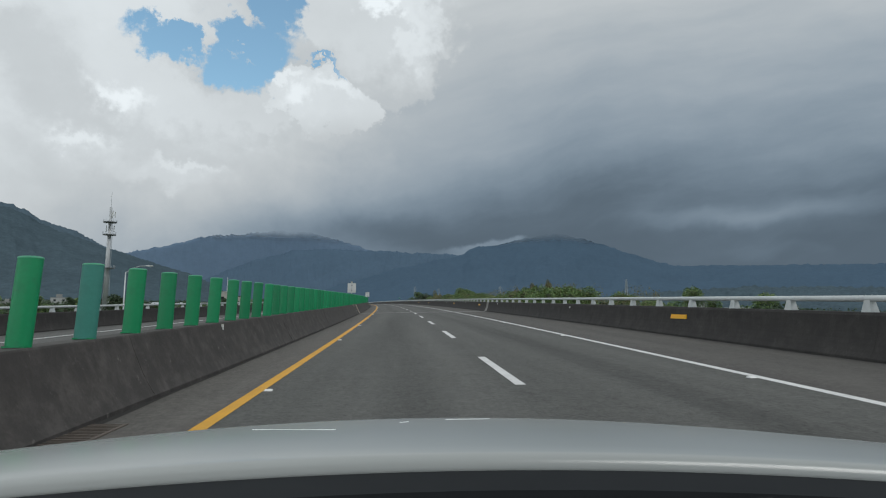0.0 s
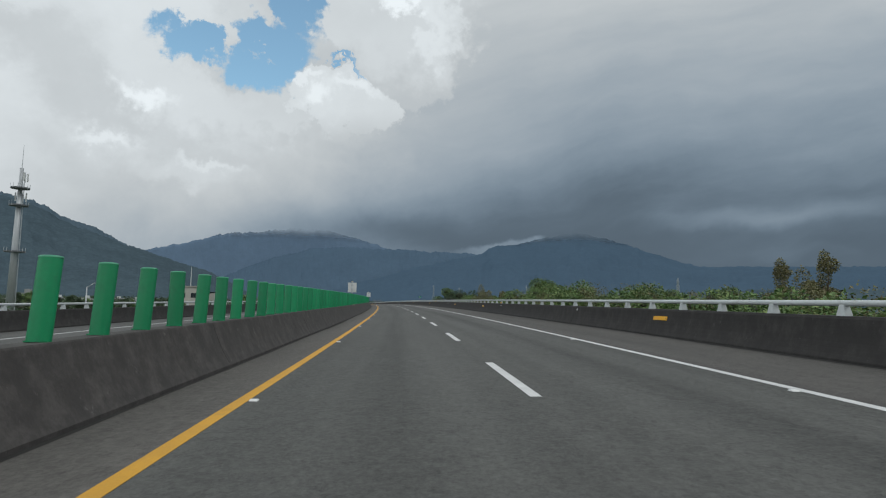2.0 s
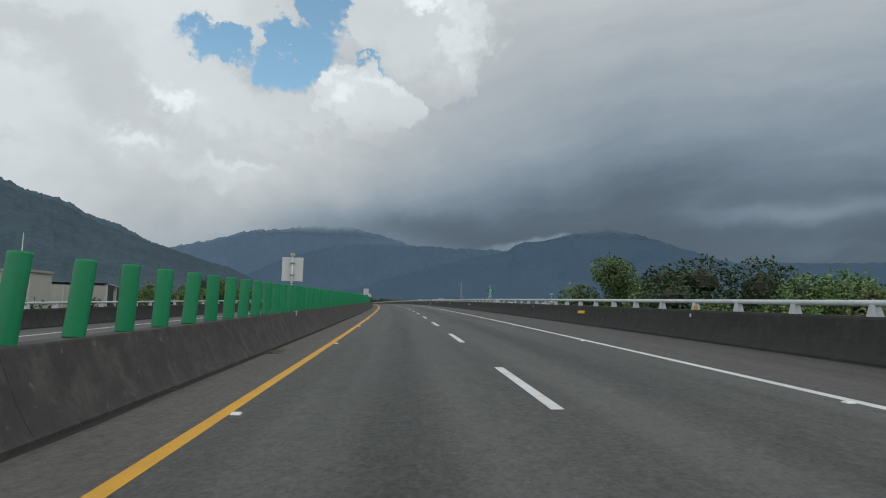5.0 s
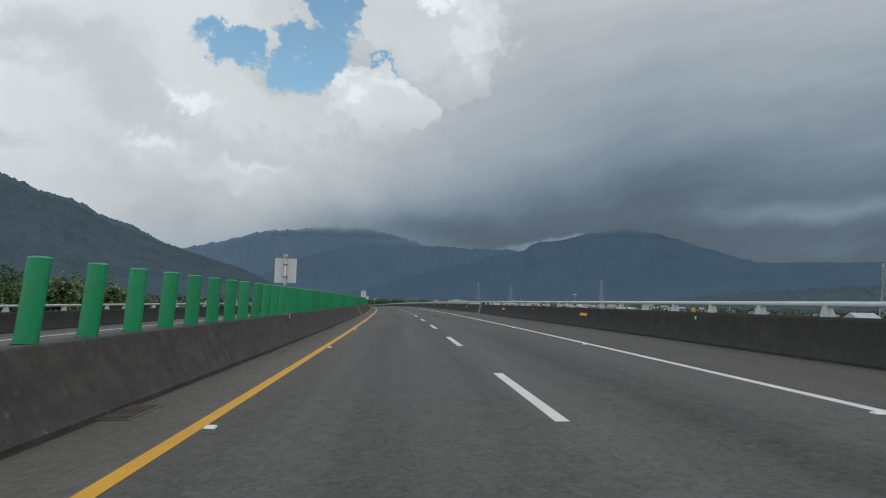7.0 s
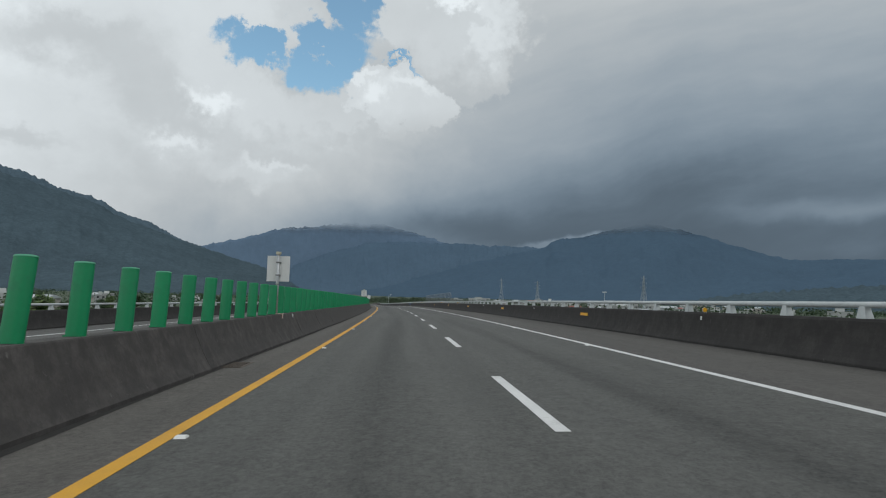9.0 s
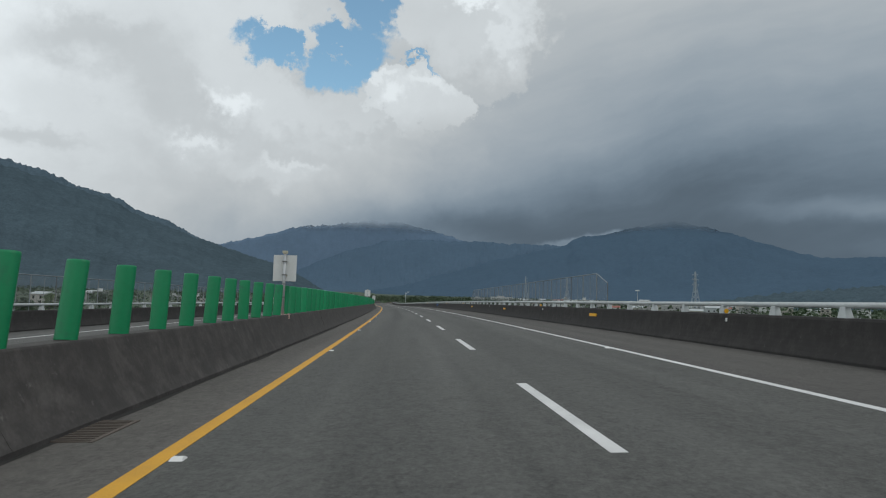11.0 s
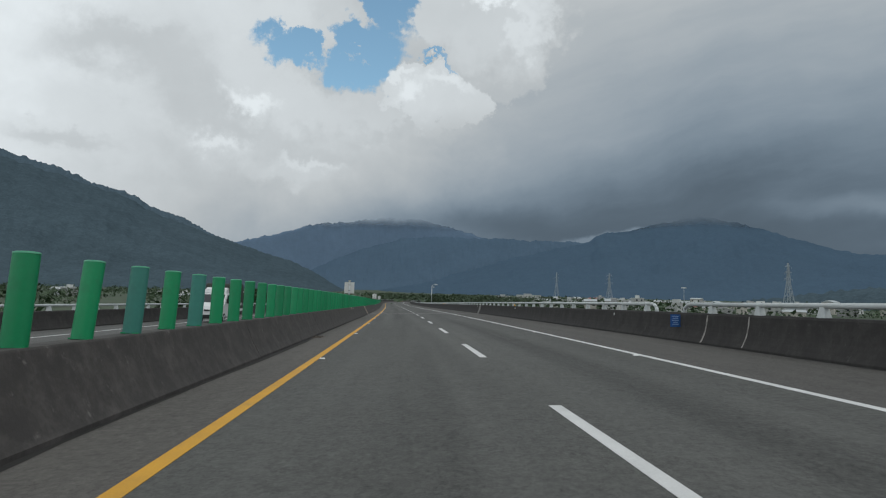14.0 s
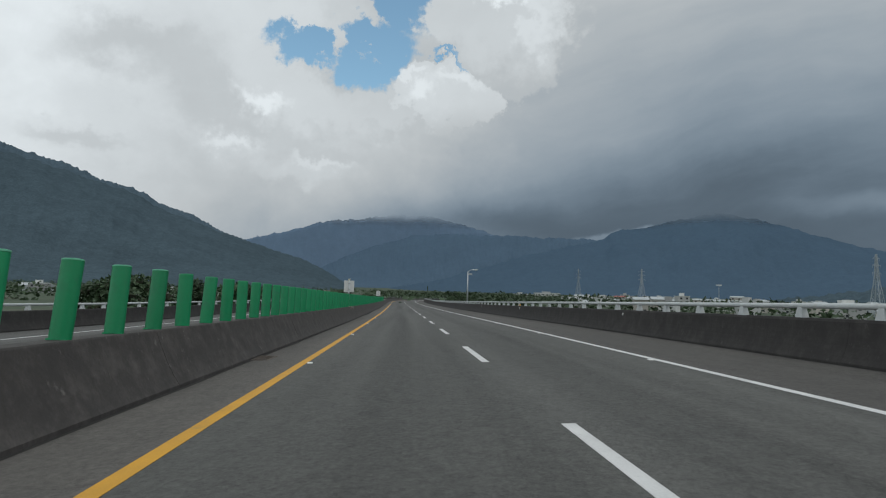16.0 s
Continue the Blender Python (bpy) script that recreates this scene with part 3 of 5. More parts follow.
for s in range(-40, 860, 50):
    p = at(s, -5.5, 0)
    b = boxed(-6.0, 6.0, -1.1, 1.1, GZ - 0.5 - p.z, -2.25 - p.z + p.z, 0.15)
    tagged(part("viaduct_pier", b, DECK), "plain grey concrete viaduct pier", "pier", "viaduct piers", "structure").matrix_basis = stand(s, -5.5)

# painted lines
tagged(hang("yellow_edge_line", sweep("edge_line", [(-3.76, 0.004), (-3.60, 0.004), (-3.60, 0.001), (-3.76, 0.001)], S0, S1, YELLOW_LINE, 3.0)),
       "worn solid yellow edge line", "road marking", kind="structure")
tagged(hang("white_edge_line", sweep("edge_line", [(3.55, 0.004), (3.70, 0.004), (3.70, 0.001), (3.55, 0.001)], S0, S1, WHITE_LINE, 3.0)),
       "solid white edge line", "road marking", kind="structure")
tagged(hang("opposite_edge_line", sweep("edge_line", [(-14.9, 0.004), (-14.75, 0.004), (-14.75, 0.001), (-14.9, 0.001)], S0, S1, WHITE_LINE, 3.0)),
       "solid white edge line of the other carriageway", "road marking", kind="structure")
tagged(hang("opposite_yellow_line", sweep("edge_line", [(-7.25, 0.004), (-7.1, 0.004), (-7.1, 0.001), (-7.25, 0.001)], S0, S1, YELLOW_LINE, 3.0)),
       "solid yellow edge line of the other carriageway", "road marking", kind="structure")
for k_ in range(-3, 80):
    for u0, ph in ((-0.075, 8.82), (-11.05, 3.0)):
        s = ph + 10 * k_
        hang("lane_dash", sweep("lane_dash", [(u0, 0.005), (u0 + 0.15, 0.005), (u0 + 0.15, 0.001), (u0, 0.001)], s, s + 4, WHITE_LINE, 2.0), road, "white lane dash")


# ---- barriers ----
CURVE = [(0.055, 0.14), (0.105, 0.25), (0.145, 0.36), (0.175, 0.48), (0.20, 0.62), (0.222, 0.81)]

SLOPE = [(0.03, 0.09), (0.10, 0.20), (0.18, 0.35), (0.26, 0.53), (0.33, 0.70), (0.37, 0.81)]


def jersey(c, half, h):
    """A median barrier's outline round the offset c."""
    r = [(half, 0.0), (half, 0.05)] + [(half - d, z) for d, z in SLOPE] + [(half - 0.385, h)]
    return [(c + a, b) for a, b in r] + [(c - a, b) for a, b in r[::-1]]


RIGHT_WALL = [(RB, -0.3), (RB, 0.05)] + [(RB + d, z) for d, z in CURVE] + [(RB + 0.25, 0.862), (RB + 0.50, 0.862), (RB + 0.50, -0.9), (RB + 0.3, -0.9)]
LEFT_WALL = [(OB, -0.3), (OB, 0.05)] + [(OB - d, z) for d, z in CURVE] + [(OB - 0.25, 0.862), (OB - 0.50, 0.862), (OB - 0.50, -0.9), (OB - 0.3, -0.9)]
RIGHT_FACE, MED_FACE = RIGHT_WALL[1:8], [(LB, 0.05)] + [(LB - d, z) for d, z in SLOPE]
ends = [S0] + JOINTS + [S1]
barriers = []
for i in range(len(ends) - 1):
    a, b = ends[i] + 0.45, ends[i + 1] - 0.45
    m_ = tagged(hang("median_barrier", sweep("median_barrier", jersey(MED, 0.55, 0.83), a, b, CONCRETE, 3.0)), "dark stained concrete median barrier", "barrier", "concrete barriers", "structure")
    r_ = tagged(hang("parapet", sweep("parapet", RIGHT_WALL, a, b, PARAPET, 3.0)), "weathered concrete parapet wall darkened for shade", "barrier", "concrete barriers", "structure")
    o_ = tagged(hang("parapet", sweep("parapet", LEFT_WALL, a, b, PARAPET, 3.0)), "dark concrete parapet of the other carriageway", "barrier", "concrete barriers", "structure")
    barriers.append((a, b, m_, r_, o_))


def strip(name, face, s, w, mat, parent, proud=0.004, label=""):
    """A thin upright band laid on a barrier's face; face runs upward along its outline."""
    side = -1 if face[0][0] > face[-1][0] else 1
    prof = [(u - side * proud, z) for u, z in face] + [(u + side * 0.02, z) for u, z in face[::-1]]
    return hang(name, sweep(name, prof, s - w / 2, s + w / 2, mat, 1.0), parent, label)


PALE = material("pale_joint_filler", (0.33, 0.31, 0.29), 0.85, vary=0.4, grain=30, stain=4, stain_colour=(0.16, 0.15, 0.14), stain_at=(0.5, 0.6))
rng = random.Random(4)
for a, b, m_, r_, o_ in barriers:
    s = a + 3
    while s < min(b, 640):
        s += rng.choice([5, 10, 10, 15, 20])
        if s < b - 1:
            strip("barrier_joint", MED_FACE, s, rng.choice([0.02, 0.03]), CONCRETE, m_)
            strip("barrier_joint", RIGHT_FACE, s + 2, rng.choice([0.02, 0.03, 0.05]), PARAPET, r_)
for a, b, m_, r_, o_ in barriers[:3]:
    if b < 480:
        strip("barrier_joint", MED_FACE, b - 2.6, 0.05, PALE, m_)
    strip("barrier_joint", RIGHT_FACE, b - 2.0, 0.06, PARAPET, r_)


def cover_plate(s, face, mat, label):
    """The sliding steel plate that bridges a barrier's gap at an expansion joint."""
    top = face + [(face[-1][0] + (-0.2 if face[0][0] > face[-1][0] else 0.2), 0.845)]
    side = -1 if face[0][0] > face[-1][0] else 1
    prof = [(u - side * 0.012, z) for u, z in top] + [(u + side * 0.02, z - 0.01) for u, z in top[::-1]]
    th_ = tagged(hang("joint_cover_plate", sweep("joint_cover_plate", prof, s - 0.5, s + 0.42, mat, 1.0)), label, "cover plate", "joint cover plates")
    for zz, ss in ((0.2, -0.35), (0.3, -0.35), (0.5, -0.38), (0.62, -0.38), (0.2, 0.2), (0.5, 0.2)):
        f_ = float(np.interp(zz, [z for _, z in face], [u for u, _ in face]))
        bm = bmesh.new()
        c = at(s + ss, f_ - side * 0.012, zz)
        bmesh.ops.create_icosphere(bm, subdivisions=1, radius=0.018, matrix=Matrix.Translation(c))
        part("bolt", bm, DARK, th_)
    strip("edge_strip", face, s + 0.47, 0.09, PALE, th_, 0.02)


for s in JOINTS:
    cover_plate(s, MED_FACE, COVER, "rust-streaked beige steel plate over a barrier joint")
    cover_plate(s, RIGHT_FACE, DULL_COVER, "dull grey steel plate over a parapet joint")
    ej = empty("expansion_joint")
    tagged(ej, "steel finger expansion joint in a concrete band across the road", "expansion joint", "expansion joints", "structure")
    for a, b in ((-0.62, -0.17), (0.17, 0.62)):
        hang("concrete_band", sweep("concrete_band", [(-4.98, 0.006), (6.72, 0.006), (6.72, 0.0), (-4.98, 0.0)], s + a, s + b, PATCH, 2.0), ej)
    hang("gap", sweep("gap", [(-4.98, 0.0045), (6.72, 0.0045), (6.72, 0.0), (-4.98, 0.0)], s - 0.17, s + 0.17, DARK, 1.0), ej, "dark gap under the steel fingers")
    hang("steel_plate", sweep("steel_plate", [(-4.98, 0.010), (6.72, 0.010), (6.72, 0.0), (-4.98, 0.0)], s - 0.17, s + 0.17, STEEL, 1.0), ej, "worn steel plate")
    verts, faces = [], []

    def slot(u0, u1, s0, s1):
        b_ = len(verts)
        verts.extend([at(s0, u0, 0.0125), at(s0, u1, 0.0125), at(s1, u1, 0.0125), at(s1, u0, 0.0125)])
        faces.append((b_, b_ + 1, b_ + 2, b_ + 3))
    w = 11.6 / 88
    for i in range(88):
        u = -4.93 + w * i
        slot(u, u + 0.024, s - 0.11, s + 0.09)
        slot(u + w * 0.5, u + w * 0.5 + 0.024, s - 0.11, s + 0.09)
        slot(u, u + w * 0.5 + 0.024, s + 0.09, s + 0.115)
        slot(u + w * 0.5, u + w + 0.02, s - 0.135, s - 0.11)
    hang("finger_gap", mesh_from("finger_gap", verts, faces, DARK), ej, "dark winding gap between steel fingers")


# dirt lying along the barriers' feet
def dirt_strip(u0, away, seed):
    verts, faces, s, i = [], [], S0, 0
    while s < 640:
        w = 0.07 + 0.10 * max(0.0, noise.noise(Vector((s * 0.35, seed, 0)))) + 0.25 * max(0.0, noise.noise(Vector((s * 0.06, seed, 5.0))) - 0.15)
        verts += [at(s, u0, 0.003), at(s, u0 + away * w, 0.003)]
        if i:
            faces.append((2 * i - 2, 2 * i - 1, 2 * i + 1, 2 * i))
        s += 0.6
        i += 1
    tagged(hang("gutter_dirt", mesh_from("gutter_dirt", verts, faces, DIRT)), "dark dirt lying along the barrier's foot", "dirt", kind="stuff")


dirt_strip(LB - 0.01, 1, 1.0)
dirt_strip(RB + 0.01, -1, 2.0)
dirt_strip(OB - 0.01, 1, 3.0)


# ---- anti-glare paddles on the median ----
def paddle_mesh():
    prof, verts, faces, n = [], [], [], 18
    for h_, k in ((0, 1.0), (0.02, 1.0), (0.86, 1.0), (0.885, 0.97)):
        for i in range(n):
            a = 2 * math.pi * i / n
            verts.append((0.121 * k * math.copysign(abs(math.cos(a)) ** 0.8, math.cos(a)), 0.075 * k * math.sin(a), h_))
    for j in range(3):
        for i in range(n):
            faces.append((j * n + i, j * n + (i + 1) % n, (j + 1) * n + (i + 1) % n, (j + 1) * n + i))
    cap, cf = [], []
    for h_, k in ((0.878, 1.03), (0.893, 1.0), (0.9, 0.85)):
        for i in range(n):
            a = 2 * math.pi * i / n
            cap.append((0.121 * k * math.copysign(abs(math.cos(a)) ** 0.8, math.cos(a)), 0.075 * k * math.sin(a), h_))
    for j in range(2):
        for i in range(n):
            cf.append((j * n + i, j * n + (i + 1) % n, (j + 1) * n + (i + 1) % n, (j + 1) * n + i))
    cf.append(tuple(2 * n + i for i in range(n)))
    foot = boxed(-0.113, 0.113, -0.07, 0.07, -0.004, 0.012)
    fm = bpy.data.meshes.new("foot")
    foot.to_mesh(fm)
    foot.free()
    fm.materials.append(GREEN)
    return (verts, faces), mesh_from("cap", cap, cf, GREEN_CAP, True), fm


(pv, pf), CAP_MESH, FOOT_MESH = paddle_mesh()
BLADE, BLADE_TEAL = mesh_from("blade", pv, pf, GREEN, True), mesh_from("blade", pv, pf, TEAL, True)
TEAL_S = [7.6, 403.0, 434.0, 436.4]
# the spacing drifts a little from one barrier unit to the next
_slip = np.interp(CH, [-20, 8, 39, 53, 114, 130, 205, 236, 281, 356, 387, 419, 432, 448, 464, 495, 640],
                  [-0.25, 0.20, 0.53, 0.88, 1.5, 1.66, 1.42, 1.16, 1.49, 1.38, 1.8, 2.37, 2.42, 2.52, 2.81, 2.96, 4.5])
PADDLE_S = [float(np.interp(k_, (CH - 7.45) / 1.18 - _slip, CH)) for k_ in range(-12, 520)]
TEAL_AT = {int(np.argmin([abs(p - t) for p in PADDLE_S])) - 12 for t in TEAL_S}
rng = random.Random(11)
rest_v, rest_f = [], []
for k_ in range(-12, 520):
    s = PADDLE_S[k_ + 12]
    m = stand(s, MED + rng.uniform(-0.01, 0.01), 0.828, rng.uniform(-6, 6)) @ pose(0, 0, 0, rng.gauss(-7.2, 0.9), rng.gauss(0, 0.7), 0)
    if 5 < s < 140 or 204 < s < 284 or 355 < s < 497:
        ob = hang("anti_glare_paddle", BLADE_TEAL if k_ in TEAL_AT else BLADE, None, m=m)
        tagged(ob, "faded teal plastic anti-glare paddle on the median barrier" if k_ in TEAL_AT else "green plastic anti-glare paddle on the median barrier", "anti-glare paddle", "median paddles")
        hang("cap", CAP_MESH, ob, "pale green rounded cap")
        hang("foot", FOOT_MESH, ob)
    else:
        base = len(rest_v)
        rest_v += [m @ Vector(v) for v in pv]
        rest_f += [(tuple(base + i for i in f_), k_ in TEAL_AT) for f_ in pf]
        top = tuple(base + 3 * 18 + i for i in range(18))
        rest_f.append((top, 2))
me = mesh_from("paddle_row", rest_v, [f_ for f_, _ in rest_f], GREEN, True)
me.materials.append(TEAL), me.materials.append(GREEN_CAP)
me.polygons.foreach_set("material_index", [int(t) for _, t in rest_f])
tagged(hang("anti_glare_paddle_row", me), "long row of green plastic anti-glare paddles", "anti-glare paddle", kind="stuff")


# ---- guard rails on the parapets ----
def post_mesh():
    verts, faces = [], []
    for z, a, b in ((0, 0.120, 0.085), (0.03, 0.115, 0.08), (0.225, 0.065, 0.055)):
        verts += [(x * b, y * a, z) for x, y in ((-1, -1), (1, -1), (1, 1), (-1, 1))]
    for j in range(2):
        for i in range(4):
            faces.append((4 * j + i, 4 * j + (i + 1) % 4, 4 * j + 4 + (i + 1) % 4, 4 * j + 4 + i))
    return mesh_from("rail_post", verts, faces + [(3, 2, 1, 0), (8, 9, 10, 11)], RAIL)


POST = post_mesh()
SHOE = mesh_from("shoe", [(x * 0.13, y * 0.19, z) for z in (0, 0.012) for x, y in ((-1, -1), (1, -1), (1, 1), (-1, 1))],
                 [(3, 2, 1, 0), (4, 5, 6, 7), (0, 1, 5, 4), (1, 2, 6, 5), (2, 3, 7, 6), (3, 0, 4, 7)], GALV)


def guard_rail(u, a, b, phase, bend=(False, False)):
    th_ = tagged(empty("guard_rail"), "white painted tubular steel guard rail on the parapet", "guard rail", "guard rails")
    n = 10
    zc, r = 1.115, 0.062
    prof = [(u + r * math.cos(2 * math.pi * i / n), zc + r * math.sin(2 * math.pi * i / n)) for i in range(n)]
    hang("rail_tube", sweep("rail_tube", prof, a, b, RAIL, 4.0, smooth=True), th_)
    for e, s, sign in ((bend[0], a, -1), (bend[1], b, 1)):
        if e:
            bm = bmesh.new()
            pts = [at(s, u, zc), at(s + sign * 0.22, u, zc - 0.03), at(s + sign * 0.38, u, zc - 0.13), at(s + sign * 0.44, u, zc - 0.30)]
            for p0_, p1_ in zip(pts, pts[1:]):
                tube(bm, p0_, p1_, r, sides=10)
            part("rail_end", bm, RAIL, th_, smooth=True)
    s = phase + math.ceil((a - phase) / 2.2) * 2.2
    while s < b:
        hang("rail_post", POST, th_, m=stand(s, u, 0.861))
        s += 2.2
    return th_


RU, OU = RB + 0.36, OB - 0.36
for a, b, e0, e1 in ((S0, 53.9, False, False), (54.5, 270.3, False, False), (270.9, 443.2, False, True), (446.0, 486.9, True, False), (487.5, 640, False, False)):
    guard_rail(RU, a, b, 12.98, (e0, e1))
for a, b, e0, e1 in ((S0, 53.9, False, False), (54.5, 270.3, False, False), (270.9, 443.4, False, True), (446.2, 486.9, True, False), (487.5, 640, False, False)):
    guard_rail(OU, a, b, 1.3, (e0, e1))
for u in (RU, OU):
    prof = [(u + 0.062 * math.cos(2 * math.pi * i / 8), 1.115 + 0.062 * math.sin(2 * math.pi * i / 8)) for i in range(8)]
    tagged(hang("guard_rail", sweep("guard_rail", prof, 640.4, S1, RAIL, 4.0)), "distant white tubular guard rail", "guard rail", "guard rails")


# ---- road furniture ----
SIGN_S = [50.6, 110.0, 172.2, 232.2, 291.9, 352.2, 409.2, 468.3, 528, 587]


def median_sign():
    th_ = tagged(empty("median_sign"), "grey back of a road sign on a steel median post", "road sign", "median signs")
    part("post", tube(bmesh.new(), (0, 0, 0.0), (0, 0, 1.84), 0.045, sides=12), GALV, th_, smooth=True)
    b = boxed(-0.35, 0.35, 0.05, 0.062, 1.0, 1.80, 0.004)
    plate = part("sign_plate", b, SIGN_BACK, th_, "pale grey unpainted sign back")
    for z in (1.2, 1.6):
        part("bracket", boxed(-0.09, 0.09, 0.03, 0.05, z - 0.02, z + 0.02), GALV, plate)
        part("clamp", boxed(-0.06, 0.06, -0.055, 0.05, z - 0.018, z + 0.018, 0.006), STEEL, plate)
    part("lamp_box", boxed(-0.075, 0.075, -0.06, 0.06, 1.84, 1.93, 0.012), material("cream_box", (0.55, 0.52, 0.40), 0.6), th_, "cream box on the post's top")
    part("foot_plate", boxed(-0.19, 0.222, -0.12, 0.12, -0.012, 0.008), RUST, th_)
    part("side_plate", boxed(0.205, 0.222, -0.16, 0.02, -0.26, 0.0, 0.003), RUST, th_, "rust-streaked fixing plate")
    for y, z in ((-0.13, -0.2), (-0.02, -0.2)):
        part("bolt", tube(bmesh.new(), (0.215, y, z), (0.24, y, z), 0.012, sides=6), DARK, th_)
    for k in (0.5, 0.9):
        part("band", tube(bmesh.new(), (0, 0, k), (0, 0, k + 0.03), 0.05, sides=12), STEEL, th_)
    return th_


first = median_sign()
for i, s in enumerate(SIGN_S):
    m = stand(s, MED, 0.84)
    if i == 0:
        first.matrix_basis = m
    else:
        copy_thing(first, m)

# orange plates on the parapet, round delineators on the rail, white reflectors on both walls
PLATE_Z = 0.57
PLATE_S = [-2.0, 17.9, 59.0, 80.2, 118.4, 141.2, 179.5, 219.5, 239.3, 258.8, 280.2, 299.5, 319.6, 339.7, 360.0, 381.7, 401.0]
pu = float(np.interp(PLATE_Z, [0.33, 0.81], [RB + 0.15, RB + 0.235])) - 0.012
for s in PLATE_S:
    b = boxed(-0.01, 0.01, -0.5, 0.5, -0.065, 0.065, 0.003)
    th_ = tagged(part("reflector_plate", b, ORANGE), "orange reflective plate on the parapet wall", "reflector", "orange plates")
    th_.matrix_basis = stand(s, pu, PLATE_Z) @ pose(0, 0, 0, 0, 10, 0)
    for y in (-0.42, 0.42):
        part("rivet", tube(bmesh.new(), (-0.016, y, 0), (-0.008, y, 0), 0.012, sides=6), STEEL, th_)
for s in (109.2, 168.9, 209.4, 229.3, 248.6, 289.0, 349.2, 369.7, 409.0, 428.9, 469.4, 529):
    th_ = tagged(empty("delineator", stand(s, RU - 0.16, 0.84)), "round orange reflector on a short stem beside the rail", "reflector", "round delineators")
    part("stem", tube(bmesh.new(), (0.08, 0, 0), (0, 0, 0.07), 0.012, sides=8), GALV, th_)
    part("disc", tube(bmesh.new(), (0, 0.012, 0.09), (0, -0.012, 0.09), 0.062, sides=20), ORANGE, th_)
    part("rim", tube(bmesh.new(), (0, 0.016, 0.09), (0, -0.006, 0.09), 0.07, sides=20), GALV, th_)
for k_ in range(-2, 32):
    s = 9.2 + 20.0 * k_
    th_ = tagged(part("wall_reflector", boxed(-0.02, 0.02, -0.035, 0.035, -0.05, 0.05, 0.006), WHITE_REF), "small white reflector on the parapet wall", "reflector", "white wall reflectors")
    th_.matrix_basis = stand(s, RB + 0.21, 0.70)
for k_ in range(0, 4):
    th_ = tagged(part("wall_reflector", boxed(-0.02, 0.02, -0.03, 0.03, -0.06, 0.06, 0.006), WHITE_REF), "small white reflector on the median barrier", "reflector", "white wall reflectors")
    th_.matrix_basis = stand([12.4, 293.6, 469.8, 529.5][k_], LB - 0.342, 0.74)


def stud_mesh():
    verts = [(-0.055, -0.06, 0), (0.055, -0.06, 0), (0.055, 0.06, 0), (-0.055, 0.06, 0), (-0.045, -0.03, 0.02), (0.045, -0.03, 0.02), (0.045, 0.03, 0.02), (-0.045, 0.03, 0.02)]
    return mesh_from("road_stud", verts, [(3, 2, 1, 0), (4, 5, 6, 7), (0, 1, 5, 4), (1, 2, 6, 5), (2, 3, 7, 6), (3, 0, 4, 7)], WHITE_REF)


STUD = stud_mesh()
for k_ in range(0, 62):
    for u in (-3.53, 3.48):
        tagged(hang("road_stud", STUD, None, m=stand(8.9 + 10 * k_, u, 0.001)), "small white raised road stud beside the edge line", "road stud", "road studs")

# gutter grates
IRON = material("rusty_iron", (0.12, 0.10, 0.085), 0.8, vary=0.4, grain=30, stain=4)
for s in (6.4, 59.5, 113.1, 166.5, 219.8, 285, 340, 393.4, 446.8, 500):
    th_ = tagged(empty("drain_grate", stand(s, -4.72, 0.0)), "rusty steel drain grate in the gutter", "drain grate", "drain grates")
    part("pit", boxed(-0.2, 0.2, -0.45, 0.45, 0.001, 0.005), DARK, th_)
    for x in (-0.2, 0.2):
        part("frame_bar", boxed(x - 0.02, x + 0.02, -0.47, 0.47, 0.001, 0.016), IRON, th_)
    for i in range(14):
        y = -0.44 + 0.88 * i / 13
        part("bar", boxed(-0.19, 0.19, y - 0.012, y + 0.012, 0.002, 0.014), IRON, th_)

# kilometre sign on a bent stem
km = tagged(empty("kilometre_sign", stand(209.0, RU + 0.42, 0.84)), "green kilometre sign on a bent stem behind the rail", "road sign")
part("plate", boxed(-0.33, 0.33, 0, 0.012, 1.0, 1.34, 0.003), SIGN_GREEN, km)
bm = bmesh.new()
for p, q in zip([(-0.24, 0.03, -0.2), (-0.24, 0.03, 0.32), (-0.03, 0.03, 0.68)], [(-0.24, 0.03, 0.32), (-0.03, 0.03, 0.68), (-0.03, 0.03, 1.05)]):
    tube(bm, p, q, 0.028, sides=10)
part("stem", bm, GALV, km, smooth=True)


def lettering(text, size, mat, parent, m, name="lettering"):
    cu = bpy.data.curves.new(name, "FONT")
    cu.body, cu.size, cu.align_x, cu.align_y, cu.extrude, cu.offset = text, size, "CENTER", "CENTER", 0.002, 0.006
    tmp = bpy.data.objects.new(name, cu)
    scene.collection.objects.link(tmp)
    me_ = bpy.data.meshes.new_from_object(tmp.evaluated_get(bpy.context.evaluated_depsgraph_get()))
    bpy.data.objects.remove(tmp)
    me_.materials.clear()
    me_.materials.append(mat)
    return hang(name, me_, parent, "white numerals", m)


lettering("35", 0.27, SIGN_WHITE, km, pose(0, -0.004, 1.17, 90, 0, 0))

# blue plate at the rail's gap
bl = tagged(empty("blue_sign", stand(443.5, RB + 0.14, 0.56)), "small blue sign with white bars on the parapet", "sign")
part("plate", boxed(-0.3, 0.02, -0.012, 0.0, -0.14, 0.24, 0.003), SIGN_BLUE, bl)
for i, (z, w) in enumerate(((0.18, 0.22), (0.12, 0.18), (0.06, 0.22), (0.0, 0.14), (-0.06, 0.2))):
    part("text_bar", boxed(-0.14 - w / 2, -0.14 + w / 2, -0.016, -0.012, z - 0.012, z + 0.012), material("pale_blue_bar", (0.25, 0.36, 0.55), 0.5), bl)
